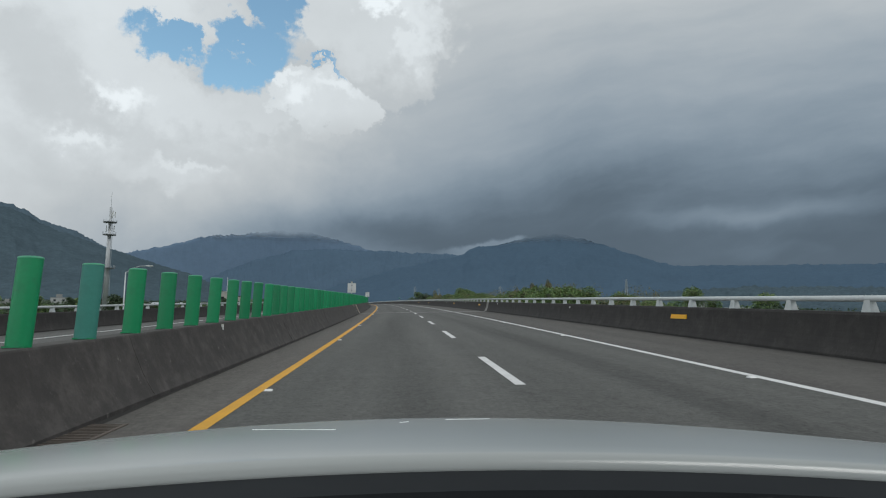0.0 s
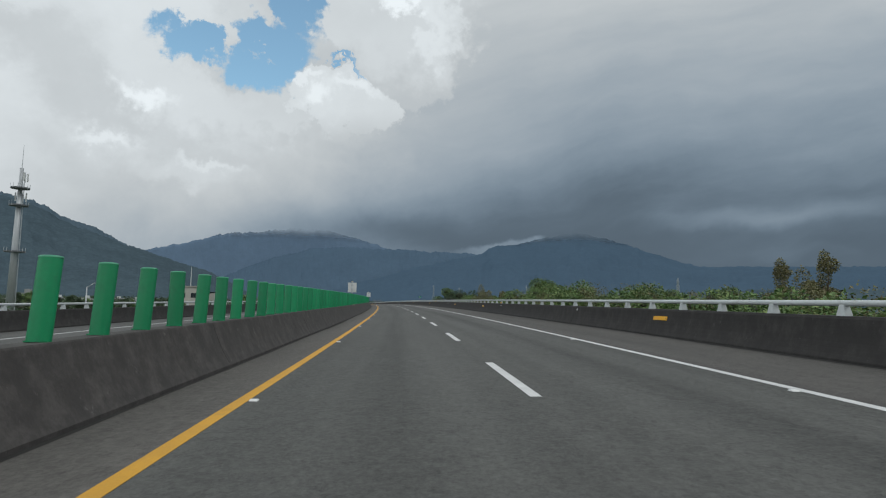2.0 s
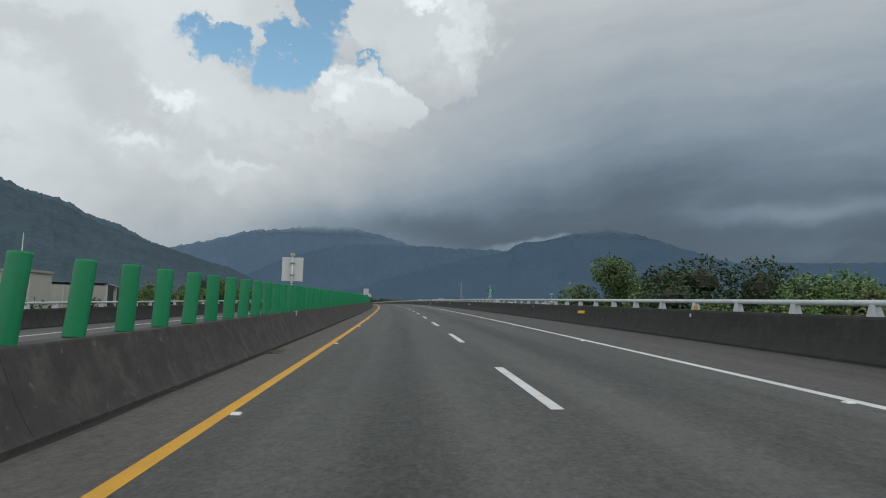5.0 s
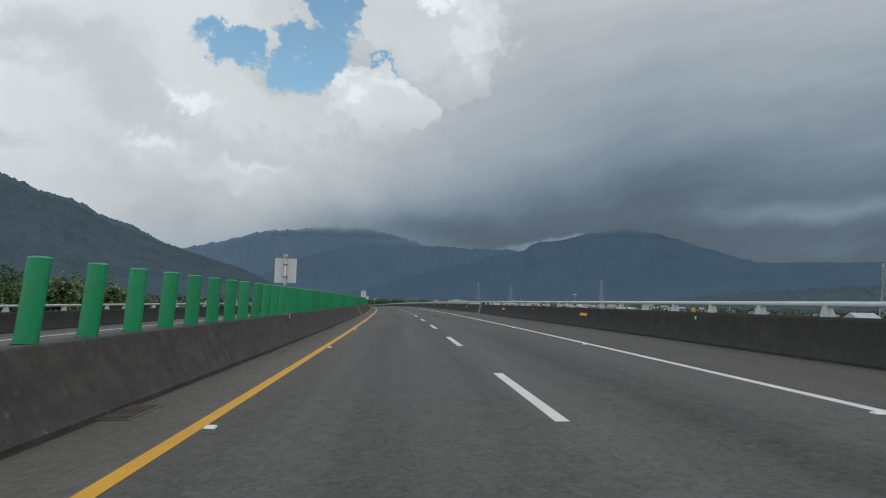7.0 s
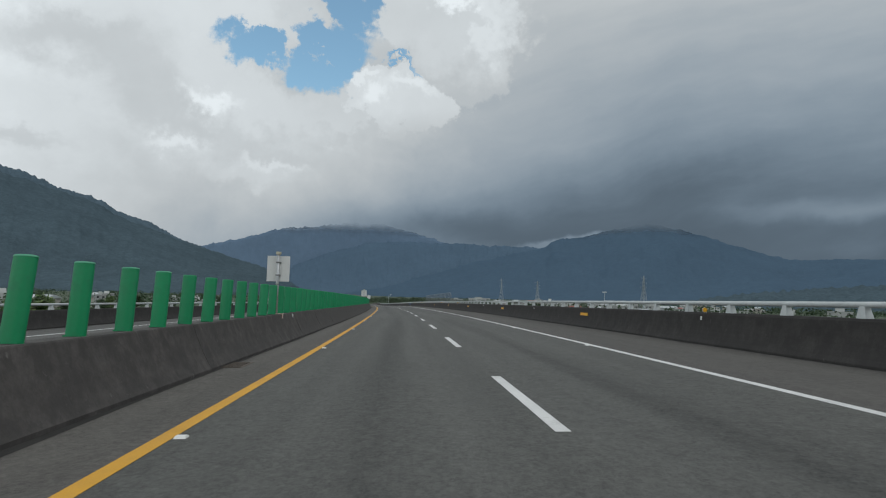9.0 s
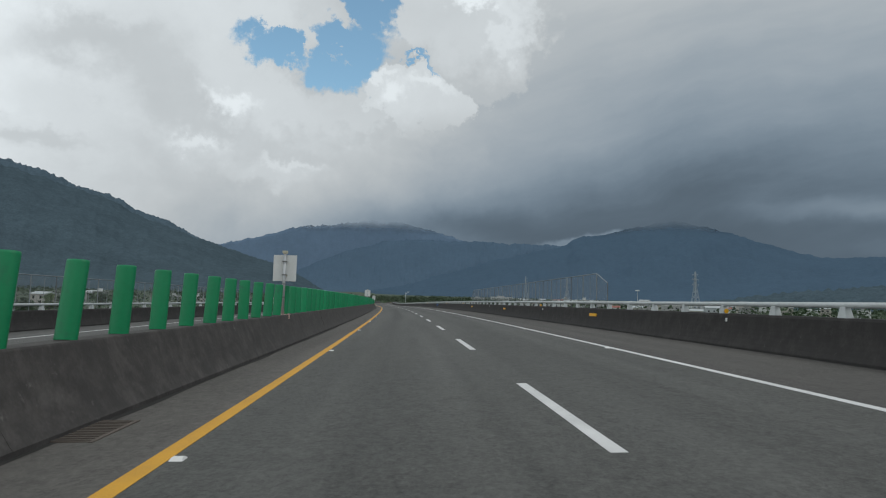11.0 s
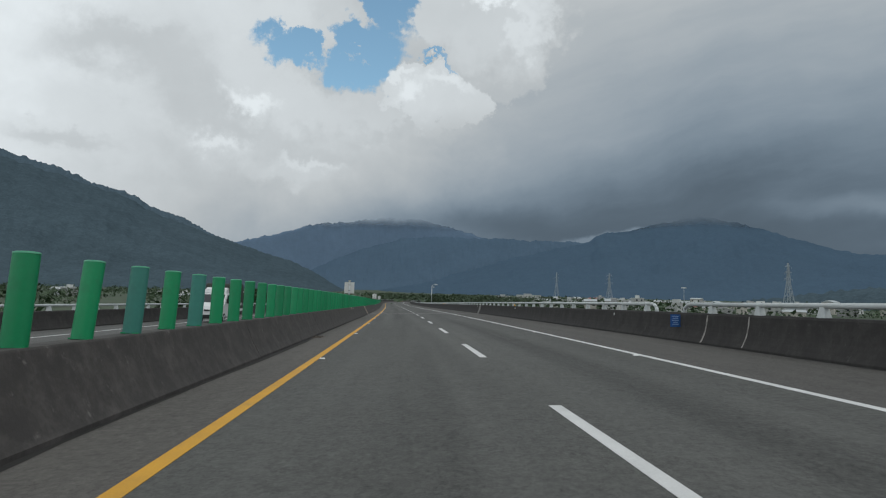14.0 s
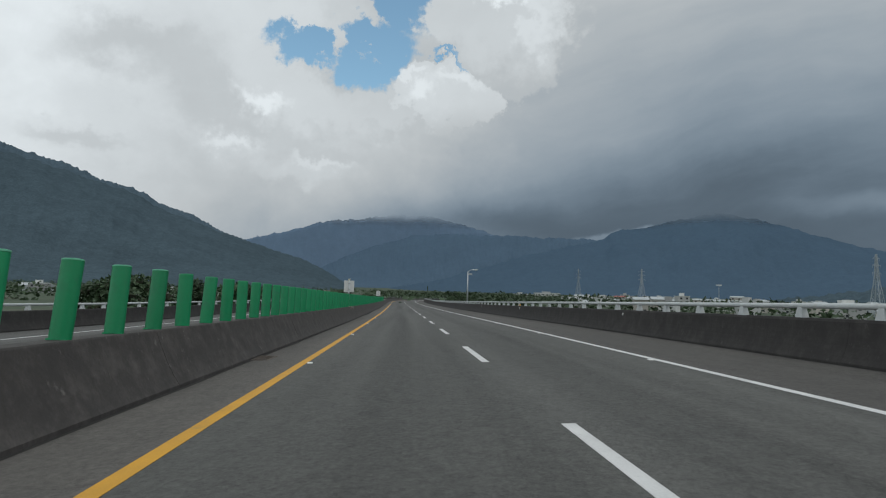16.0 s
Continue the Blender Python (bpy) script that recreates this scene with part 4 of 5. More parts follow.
strip("barrier_joint", RIGHT_FACE, 442.0, 0.07, PALE, barriers[2][3])
strip("barrier_joint", RIGHT_FACE, 440.0, 0.05, PALE, barriers[2][3])


# ---- net fences ----
def net(name="wire_net"):
    m = bpy.data.materials.new(name)
    m.use_nodes = True
    k = Graph(m.node_tree)
    b = m.node_tree.nodes["Principled BSDF"]
    b.inputs["Base Color"].default_value, b.inputs["Roughness"].default_value, b.inputs["Metallic"].default_value = rgb(0.36, 0.38, 0.39), 0.5, 0.3
    p = k.node("ShaderNodeTexCoord").outputs["Object"]
    veil = k.ramp(k.noise(p, 0.8, 4.0), 0.3, 0.7, 0.14, 0.24, False)
    tr, mx = k.node("ShaderNodeBsdfTransparent"), k.node("ShaderNodeMixShader")
    k.put(mx.inputs[0], veil), k.put(mx.inputs[1], tr.outputs[0]), k.put(mx.inputs[2], b.outputs[0])
    m.node_tree.links.new(mx.outputs[0], m.node_tree.nodes["Material Output"].inputs[0])
    return m


NET = net()
DARK_POST = material("dark_fence_post", (0.16, 0.17, 0.18), 0.55, metal=0.3, vary=0.25)

FENCE_POST = material("dull_galvanised_post", (0.24, 0.26, 0.27), 0.6, metal=0.3, vary=0.3)


def net_fence(u, a, b, label):
    th_ = tagged(empty("net_fence"), label, "fence", "net fences")
    top = 2.44

    def height(s):
        return 1.97 + (top - 1.97) * min(1.0, (s - a) / 1.4, (b - s) / 1.0)
    s, i = a, 0
    stops = [a, a + 1.4] + [a + 1.4 + 1.98 * j for j in range(1, int((b - a - 2.4) / 1.98) + 1)] + [b - 1.0, b]
    for i, s in enumerate(stops):
        bm = bmesh.new()
        tube(bm, at(s, u, 0.84), at(s, u, height(s) + 0.02), 0.022, sides=8)
        part("fence_post", bm, FENCE_POST if i % 3 else DARK_POST, th_)
    for s, e in zip(stops, stops[1:]):
        bm = bmesh.new()
        tube(bm, at(s, u, height(s)), at(e, u, height(e)), 0.021, sides=8)
        part("top_rail", bm, FENCE_POST, th_)
        bm = bmesh.new()
        bm.faces.new([bm.verts.new(v) for v in (at(s, u, 0.86), at(e, u, 0.86), at(e, u, height(e)), at(s, u, height(s)))])
        part("net", bm, NET, th_, "fine grey wire netting")
        mid = (s + e) / 2
        if e - s > 1.5:
            bm = bmesh.new()
            tube(bm, at(mid, u + 0.02, 0.84), at(mid, u + 0.02, height(mid) - 0.1), 0.010, sides=6)
            part("stay", bm, FENCE_POST, th_)
    return th_


net_fence(RU + 0.1, 358.9, 402.5, "tall grey wire-net fence on the parapet")
net_fence(OU - 0.1, 352.0, 402.5, "tall grey wire-net fence on the far parapet")


# ---- lamps, masts and pylons ----
def street_lamp(x, y, z0, top, reach, turn, label):
    th_ = tagged(empty("street_lamp", pose(x, y, z0, 0, 0, turn)), label, "street lamp", "street lamps")
    h = top - z0
    part("pole", tube(bmesh.new(), (0, 0, 0), (0, 0, h * 0.94), 0.11, 0.06, 12), GALV, th_, smooth=True)
    bm = bmesh.new()
    pts = [(0, 0, h * 0.93), (reach * 0.3, 0, h * 0.975), (reach * 0.65, 0, h * 0.995), (reach, 0, h)]
    for p, q in zip(pts, pts[1:]):
        tube(bm, p, q, 0.045, sides=8)
    part("arm", bm, GALV, th_, smooth=True)
    b = boxed(reach - 0.15, reach + 0.65, -0.14, 0.14, h - 0.05, h + 0.07, 0.04)
    head = part("lamp_head", b, SIGN_WHITE, th_, "white lamp head")
    part("lamp_glass", boxed(reach + 0.1, reach + 0.6, -0.1, 0.1, h - 0.075, h - 0.045, 0.01), LENS, head)
    part("base_plate", boxed(-0.22, 0.22, -0.22, 0.22, 0, 0.03), STEEL, th_)
    return th_


lp = at(566, RU + 0.3, 0.84)
ll = street_lamp(lp.x, lp.y, lp.z, lp.z + 4.6, 0.7, math.degrees(heading(566)), "white street lamp with a short arm on the parapet")
part("camera_box", boxed(0.1, 0.6, -0.12, 0.12, 3.9, 4.1, 0.03), GALV, ll)
street_lamp(-32.5, 68, GZ, 5.2, 2.2, 5, "grey street lamp with a curved arm beside the viaduct")
street_lamp(-41.7, 132, GZ, 3.6, 2.2, 5, "grey street lamp with a curved arm beside the viaduct")


def cell_tower(x, y):
    th_ = tagged(empty("cell_tower", pose(x, y, GZ, 0, 0, 20)), "slender grey steel telephone mast with ring platforms", "mast")
    def up(z):
        return z - GZ
    part("mast", tube(bmesh.new(), (0, 0, 0), (0, 0, up(34)), 1.0, 0.42, 14), GALV, th_, smooth=True)
    part("whip", tube(bmesh.new(), (0, 0, up(34)), (0, 0, up(40)), 0.07, 0.04, 6), GALV, th_)
    for z, r in ((12.5, 2.3), (24.2, 2.1), (28.6, 2.1)):
        pl = part("platform", tube(bmesh.new(), (0, 0, up(z)), (0, 0, up(z) + 0.35), r, sides=18), DARK_POST, th_, "dark ring platform")
        bm = bmesh.new()
        for k in range(12):
            a = 2 * math.pi * k / 12
            tube(bm, (r * math.cos(a), r * math.sin(a), up(z)), (r * math.cos(a), r * math.sin(a), up(z) + 1.2), 0.04, sides=4)
        part("railing", bm, GALV, pl)
    for z in (25.5, 30.5):
        for k in range(3):
            a = 2 * math.pi * k / 6 + z
            b = boxed(-0.16, 0.16, -0.09, 0.09, up(z), up(z) + 2.2, 0.03)
            bmesh.ops.translate(b, verts=b.verts, vec=(1.4 * math.cos(a), 1.4 * math.sin(a), 0))
            tube(b, (0, 0, up(z) + 1), (1.4 * math.cos(a), 1.4 * math.sin(a), up(z) + 1), 0.05, sides=4)
            part("antenna", b, SIGN_BACK, th_)
    bm = bmesh.new()
    for x_ in (-0.25, 0.25):
        tube(bm, (1.15, x_, 0.5), (0.75, x_, up(33)), 0.05, sides=4)
    for k in range(60):
        z = 1 + k * 0.65
        tube(bm, (1.12 - 0.0095 * z, -0.25, z), (1.12 - 0.0095 * z, 0.25, z), 0.03, sides=4)
    part("ladder", bm, GALV, th_)
    part("cabin", boxed(-3, 3, 2, 5, 0, 2.8, 0.05), HOUSE_GREY, th_)
    return th_


cell_tower(-104.2, 211.5)


def pylon(x, y, top, turn, wide=7.0):
    th_ = tagged(empty("pylon", pose(x, y, ground_z(x, y) - 0.2, 0, 0, turn)), "grey steel lattice power pylon with crossarms", "pylon", "power pylons")
    h = top - ground_z(x, y)
    levels = [0, 0.18, 0.34, 0.48, 0.6, 0.7, 0.79, 0.87, 0.94, 1.0]

    def half(k):
        return wide / 2 * (1 - k / 0.62) + 0.9 * k / 0.62 if k < 0.62 else 0.9 * (1 - (k - 0.62) / 0.55)
    corners = [(-1, -1), (1, -1), (1, 1), (-1, 1)]
    for cx, cy in corners:
        bm = bmesh.new()
        for a, b in zip(levels, levels[1:]):
            tube(bm, (cx * half(a), cy * half(a), a * h), (cx * half(b), cy * half(b), b * h), 0.20, sides=4)
        part("leg", bm, PYLON, th_)
    bm = bmesh.new()
    for a, b in zip(levels, levels[1:]):
        for (ax, ay), (bx, by) in zip(corners, corners[1:] + corners[:1]):
            tube(bm, (ax * half(a), ay * half(a), a * h), (bx * half(b), by * half(b), b * h), 0.09, sides=4)
            tube(bm, (bx * half(a), by * half(a), a * h), (ax * half(b), ay * half(b), b * h), 0.09, sides=4)
            tube(bm, (ax * half(b), ay * half(b), b * h), (bx * half(b), by * half(b), b * h), 0.09, sides=4)
    part("bracing", bm, PYLON, th_)
    for k, r in ((0.70, 4.4), (0.82, 4.0), (0.93, 3.4)):
        bm = bmesh.new()
        for sx in (-1, 1):
            for sy in (-1, 1):
                tube(bm, (sx * half(k), sy * half(k), k * h), (sx * r, 0, k * h + 0.3), 0.09, sides=4)
            tube(bm, (0, 0, k * h + 1.3), (sx * r, 0, k * h + 0.3), 0.07, sides=4)
            tube(bm, (sx * r, 0, k * h + 0.3), (sx * r, 0, k * h - 1.3), 0.07, sides=4)
        part("crossarm", bm, PYLON, th_)
    return th_


pylon(70, 1130, 33, 20, 8)
pylon(140, 838, 29.5, 35)
pylon(30, 1420, 46, 20, 9)
pylon(195, 502, 26, 50)
mast = tagged(empty("floodlight_mast", pose(206, 1316, ground_z(206, 1316) - 0.1)), "tall grey floodlight mast over the town", "mast")
part("pole", tube(bmesh.new(), (0, 0, 0), (0, 0, 26), 0.5, 0.25, 8), GALV, mast)
part("lamp_head", boxed(-3.5, 3.5, -0.5, 0.5, 25.4, 26.8, 0.1), SIGN_WHITE, mast)


# ---- houses of the valley ----
def house(x, y, w, d, h, turn, wall, roof, pitched, label, name="house"):
    th_ = tagged(empty(name, pose(x, y, ground_z(x, y) - 0.1, 0, 0, turn)), label, "building", "valley houses")
    part("wall", boxed(-w / 2, w / 2, -d / 2, d / 2, -0.3, h, 0.03), wall, th_)
    if pitched:
        o = 0.5
        v = [(-w / 2 - o, -d / 2 - o, h), (w / 2 + o, -d / 2 - o, h), (w / 2 + o, d / 2 + o, h), (-w / 2 - o, d / 2 + o, h), (-w / 2 - o, 0, h + d * 0.2), (w / 2 + o, 0, h + d * 0.2)]
        hang("roof", mesh_from("roof", v, [(0, 1, 5, 4), (2, 3, 4, 5), (0, 4, 3), (1, 2, 5), (3, 2, 1, 0)], roof), th_)
    else:
        b = boxed(-w / 2 - 0.2, w / 2 + 0.2, -d / 2 - 0.2, d / 2 + 0.2, h, h + 0.35)
        if name != "stair_tower":
            box(b, -w / 5, w / 8, -d / 5, d / 5, h + 0.35, h + 2.6)
        part("roof", b, roof, th_)
    fl = max(1, int(h / 3.2))
    nx = max(2, int(w / 5))
    for i in range(fl):
        for j in range(nx):
            cx = -w / 2 + w * (j + 0.5) / nx
            z = 1.0 + i * h / fl
            wn = part("window", boxed(cx - 0.75, cx + 0.75, -d / 2 - 0.03, -d / 2 + 0.05, z, z + 1.4), PANE, th_)
    return th_


rng = random.Random(21)


def village(n, s0, s1, u0, u1, big):
    for i in range(n):
        s, u = rng.uniform(s0, s1), rng.uniform(u0, u1)
        p = at(min(s, 560), u)
        px, py = p.x + rng.uniform(-20, 20), p.y + max(0, s - 560)
        w, d, h = rng.uniform(9, 18) * big, rng.uniform(8, 13) * big, rng.choice([3.4, 4.0, 6.6, 6.8, 7.4]) * (1 if rng.random() < 0.9 else 1.5)
        kind = rng.random()
        if kind < 0.62:
            house(px, py, w, d, h, rng.uniform(-40, 40), HOUSE_WHITE, HOUSE_WHITE, False, "white flat-roofed concrete house in the valley")
        elif kind < 0.84:
            house(px, py, w, d, h, rng.uniform(-40, 40), HOUSE_GREY, ROOF_PALE, True, "grey shed with a pale metal roof")
        elif kind < 0.90:
            house(px, py, w, d, h, rng.uniform(-40, 40), HOUSE_WHITE, ROOF_RED, True, "pale house with a red metal roof")
        else:
            house(px, py, w * 1.8, d * 1.3, 5.0, rng.uniform(-40, 40), ROOF_PALE, ROOF_PALE, True, "long low white metal workshop")


village(16, 330, 620, 170, 340, 0.85)
village(70, 760, 1180, 60, 400, 0.75)
village(16, 1000, 1500, 90, 300, 1.0)
village(30, 420, 1000, -380, -170, 0.7)
village(5, 60, 330, -260, -150, 0.7)
house(-12, 1583, 46, 16, 9.5, 8, HOUSE_WHITE, HOUSE_WHITE, False, "large white many-storeyed block at the mountain's foot", "apartment_block")
house(-60, 1500, 24, 14, 7, -5, HOUSE_WHITE, HOUSE_WHITE, False, "white block at the mountain's foot", "apartment_block")
# the building beside the viaduct
tb = house(-71.6, 241, 6.0, 7, 12.4, 12, HOUSE_GREY, HOUSE_GREY, False, "beige concrete stair tower beside a hall", "stair_tower")
part("mast", tube(bmesh.new(), (0, 0, 12), (0, 0, 18.5), 0.12, 0.06, 6), SIGN_WHITE, tb)
hall = tagged(empty("hall", pose(-72.5, 256, GZ, 0, 0, 12)), "open hall with a pale curved metal roof on white beams", "building")
v, f_ = [], []
for i in range(9):
    y = i * 2.6 - 2
    z = 11.2 - 0.0115 * (y + 2) ** 2 * 1.2
    v += [(-6, y, z), (6, y, z), (-6, y, z - 0.25), (6, y, z - 0.25)]
for i in range(8):
    a = i * 4
    f_ += [(a, a + 1, a + 5, a + 4), (a + 2, a + 6, a + 7, a + 3), (a, a + 4, a + 6, a + 2), (a + 1, a + 3, a + 7, a + 5)]
hang("roof", mesh_from("roof", v, f_, ROOF_PALE), hall)
for i in range(5):
    for x in (-5.6, 5.6):
        part("column", boxed(x - 0.2, x + 0.2, i * 4.6 - 1.8, i * 4.6 - 1.4, -0.2, 11.0 - 0.0138 * (i * 4.6) ** 2), HOUSE_WHITE, hall)
part("wall", boxed(-5.4, 5.4, -1, 18, -0.2, 5.0), HOUSE_GREY, hall)
part("front_wall", boxed(-5.35, 5.35, -1.9, -1.5, -0.2, 10.8), HOUSE_GREY, hall)
for i in range(6):
    part("beam", boxed(-5.5 + i * 2.15, -5.3 + i * 2.15, -2.05, -1.9, 0, 10.7), HOUSE_WHITE, hall)


# ---- trees and scrub ----
CORE = bmesh.new()
bmesh.ops.create_icosphere(CORE, subdivisions=1, radius=1.0)
CORE_V = np.array([v.co[:] for v in CORE.verts])
# dark fill for the cores: the crown's inner shade as colour; thicket stems share it
SHADED_INSIDE = material("shaded_core_and_stems", (0.045, 0.050, 0.030), 0.95, vary=0.6, grain=6, stain=1.0)
CORE_F = [tuple(v.index for v in f_.verts) for f_ in CORE.faces]
CORE.free()


def leaf_cloud(blobs, n, size, seed, droop=0.3, core=0.0):
    """Vertices and faces of many small bent leaves spread through ellipsoids (centre, radii), round a solid filler
    core.
    """
    r = np.random.default_rng(seed)
    mid = np.array([tuple(b[0]) for b in blobs], float)
    rad = np.array([tuple(b[1]) for b in blobs], float)
    w = rad.prod(1) ** 0.6
    pick = r.choice(len(blobs), n, p=w / w.sum())
    p = r.normal(size=(n, 3))
    p /= np.linalg.norm(p, axis=1)[:, None]
    p *= (r.random(n) ** 0.22 * (1 + 0.05 * r.normal(size=n)))[:, None]
    q = mid[pick] + p * rad[pick]
    t = r.normal(size=(n, 3)) * (1, 1, 0.6) + p * 0.8
    t[:, 2] -= droop
    t /= np.linalg.norm(t, axis=1)[:, None]
    sd = np.cross(t, r.normal(size=(n, 3)))
    sd /= np.linalg.norm(sd, axis=1)[:, None] + 1e-6
    up_ = np.cross(t, sd)
    s_ = (size * r.uniform(0.5, 1.4, n))[:, None]
    verts = np.stack([q, q + t * s_ * 0.5 + sd * s_ * 0.28 + up_ * s_ * 0.08, q + t * s_, q + t * s_ * 0.5 - sd * s_ * 0.28 + up_ * s_ * 0.08], 1).reshape(-1, 3)
    i = np.arange(n)[:, None] * 4
    faces = np.concatenate([i + (0, 1, 2), i + (0, 2, 3)], 1).reshape(-1, 3).tolist()
    if core:
        base = len(verts)
        lumps = mid[:, None, :] + CORE_V[None] * rad[:, None, :] * core * r.uniform(0.8, 1.15, (len(blobs), len(CORE_V), 1))
        verts = np.concatenate([verts, lumps.reshape(-1, 3)])
        for k in range(len(blobs)):
            faces += [tuple(base + k * len(CORE_V) + j for j in f_) for f_ in CORE_F]
    return [Vector(v) for v in verts.tolist()], [tuple(f_) for f_ in faces]


def shade_inside(ob, leaves):
    """Gives the filler core inside the leaves, and any stems, a dark colour that stands for inner shade."""
    ob.data.materials.append(SHADED_INSIDE)
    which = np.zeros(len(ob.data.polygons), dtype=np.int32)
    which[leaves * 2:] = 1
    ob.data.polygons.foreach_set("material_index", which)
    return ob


def tree_kind(seed, height, spread, leaves, mat, label, slim=False, size=0.14):
    """A tapered trunk with limbs and a loose crown; its base is the origin."""
    r = random.Random(seed)
    th_ = tagged(empty("tree"), label, "tree", "roadside trees")
    bm = bmesh.new()
    tip = Vector((r.uniform(-0.3, 0.3), r.uniform(-0.3, 0.3), height * 0.82))
    pts = [Vector((0, 0, 0)), Vector((0.1, -0.05, height * 0.3)), tip * 0.7 + Vector((0.15, 0.1, 0)), tip]
    for i, (p, q) in enumerate(zip(pts, pts[1:])):
        tube(bm, p, q, 0.22 * (1 - i * 0.3), 0.22 * (1 - (i + 1) * 0.3) + 0.02, 8)
    blobs = []
    n = 11 if not slim else 8
    for i in range(n):
        k = 0.40 + 0.6 * (i + r.random()) / n
        a = i * 2.4 + r.uniform(-0.5, 0.5)
        reach = spread * (1.0 - 0.55 * max(0, (k - 0.62)) / 0.38) * r.uniform(0.45, 1.0)
        p0_ = tip * (k * 0.75)
        p1_ = Vector((math.cos(a) * reach, math.sin(a) * reach, height * (k * 0.95) + r.uniform(-0.2, 0.3)))
        mid = (p0_ + p1_) / 2 + Vector((0, 0, 0.25))
        tube(bm, p0_, mid, 0.07, 0.045, 5), tube(bm, mid, p1_, 0.045, 0.015, 5)
        e = spread * (0.36 if not slim else 0.5) * r.uniform(0.6, 1.15)
        blobs.append((p1_, (e, e, e * r.uniform(0.55, 0.95))))
        blobs.append((mid, (e * 0.6, e * 0.6, e * 0.5)))
    blobs.append((Vector((0, 0, height * 0.9)), (spread * 0.35, spread * 0.35, height * 0.1)))
    part("trunk", bm, BARK, th_, smooth=True)
    v, f_ = leaf_cloud(blobs, leaves, size, seed, core=0.0 if slim else 0.55)
    shade_inside(hang("crown", mesh_from("crown", v, f_, mat), th_, "loose leafy crown"), leaves)
    return th_


KINDS = [
    tree_kind(1, 10.5, 3.0, 24000, LEAF, "broad green leafy tree beside the viaduct"),
    tree_kind(2, 9.6, 2.6, 15000, LEAF, "green leafy tree beside the viaduct"),
    tree_kind(3, 11.0, 0.95, 12000, LEAF_DRY, "slim brownish-green tree beside the viaduct", True, 0.10),
    tree_kind(4, 10.0, 1.2, 8000, LEAF_DRY, "sparse brownish-green tree beside the viaduct", True, 0.10),
    tree_kind(5, 8.5, 3.6, 16000, LEAF_DARK, "broad dark green tree beside the viaduct"),
    tree_kind(6, 8.0, 3.0, 1800, LEAF_DARK, "dark green tree in the fields", False, 0.5),
    tree_kind(7, 8.0, 2.6, 1600, LEAF, "green tree in the fields", False, 0.5),
]
used = set()


def plant(kind, s, u, top, turn=0.0):
    """Sets a tree so that its crown reaches the height top."""
    p = at(s, u)
    hgt = [10.5, 9.6, 11.0, 10.0, 8.5, 8.0, 8.0][kind]
    k = (top + rise(s) - GZ) / hgt
    m = pose(p.x, p.y, GZ - 0.05, 0, 0, turn)
    if kind not in used:
        used.add(kind)
        KINDS[kind].scale = (k, k, k)
        KINDS[kind].matrix_basis = m @ Matrix.Diagonal((k, k, k, 1))
        return KINDS[kind]
    ob = copy_thing(KINDS[kind], m)
    ob.scale = (k, k, k)
    return ob


rng = random.Random(9)
for kind, s, u, top in [
    (2, 96, 22, 4.4), (3, 90, 19, 3.4), (2, 95.5, 24.5, 4.9), (1, 97, 14, 2.6), (3, 78, 15, 3.0), (1, 72, 16, 2.0), (0, 64, 18, 1.6), (1, 57, 15, 1.6),
    (0, 126.5, 15.5, 3.9), (0, 130.5, 17.5, 3.6), (1, 123, 14.5, 3.0), (1, 138, 18, 2.8), (4, 119, 16, 2.4),
    (3, 148.2, 11.6, 3.9), (3, 146.5, 12.5, 3.0), (2, 143.5, 14, 2.9), (3, 152, 13.5, 3.1), (2, 149, 15, 2.9), (2, 164, 18, 3.2), (1, 172, 14, 2.6), (4, 180, 13, 3.6), (0, 188, 12, 4.0), (1, 184, 13.5, 3.2),
    (1, 108, 15, 2.0), (4, 114, 16, 1.8), (0, 47, 19, 1.4), (1, 40, 17, 1.2), (4, 33, 20, 1.3), (3, 52, 22, 2.2), (3, 103, 20, 2.4), (0, 146, 20, 2.5), (1, 167, 19, 2.2),
    (0, 44, 27, 2.0), (0, 60, 30, 2.8), (1, 74, 28, 2.6), (4, 92, 30, 2.8), (0, 112, 28, 2.9), (0, 128, 30, 3.0),
    (0, 240, -27, 3.4), (4, 246, -30, 3.8), (0, 252, -28, 3.0), (1, 235, -29, 2.4), (4, 258, -32, 3.4), (1, 228, -31, 2.0), (4, 265, -34, 2.8),
]:
    plant(kind, s, u, top, rng.uniform(0, 360))
for i in range(90):
    s = rng.uniform(60, 640)
    plant(rng.choice([5, 5, 6]), s, rng.uniform(-210, -50), rng.uniform(-1.5, 2.4), rng.uniform(0, 360))
for i in range(60):
    plant(rng.choice([5, 5, 6]), rng.uniform(340, 640), rng.uniform(60, 300), rng.uniform(-4.5, -1.5), rng.uniform(0, 360))
for s, u in ((640, 14), (646, 17), (652, 13), (660, 18), (668, 15), (676, 20), (686, 17), (700, 20)):
    p = at(s, u)
    plant(5, s, u, rng.uniform(1.8, 3.2), rng.uniform(0, 360))
for i in range(12):
    plant(5, 540 + i * 6, -24 - rng.uniform(0, 8), rng.uniform(1.6, 3.0), rng.uniform(0, 360))


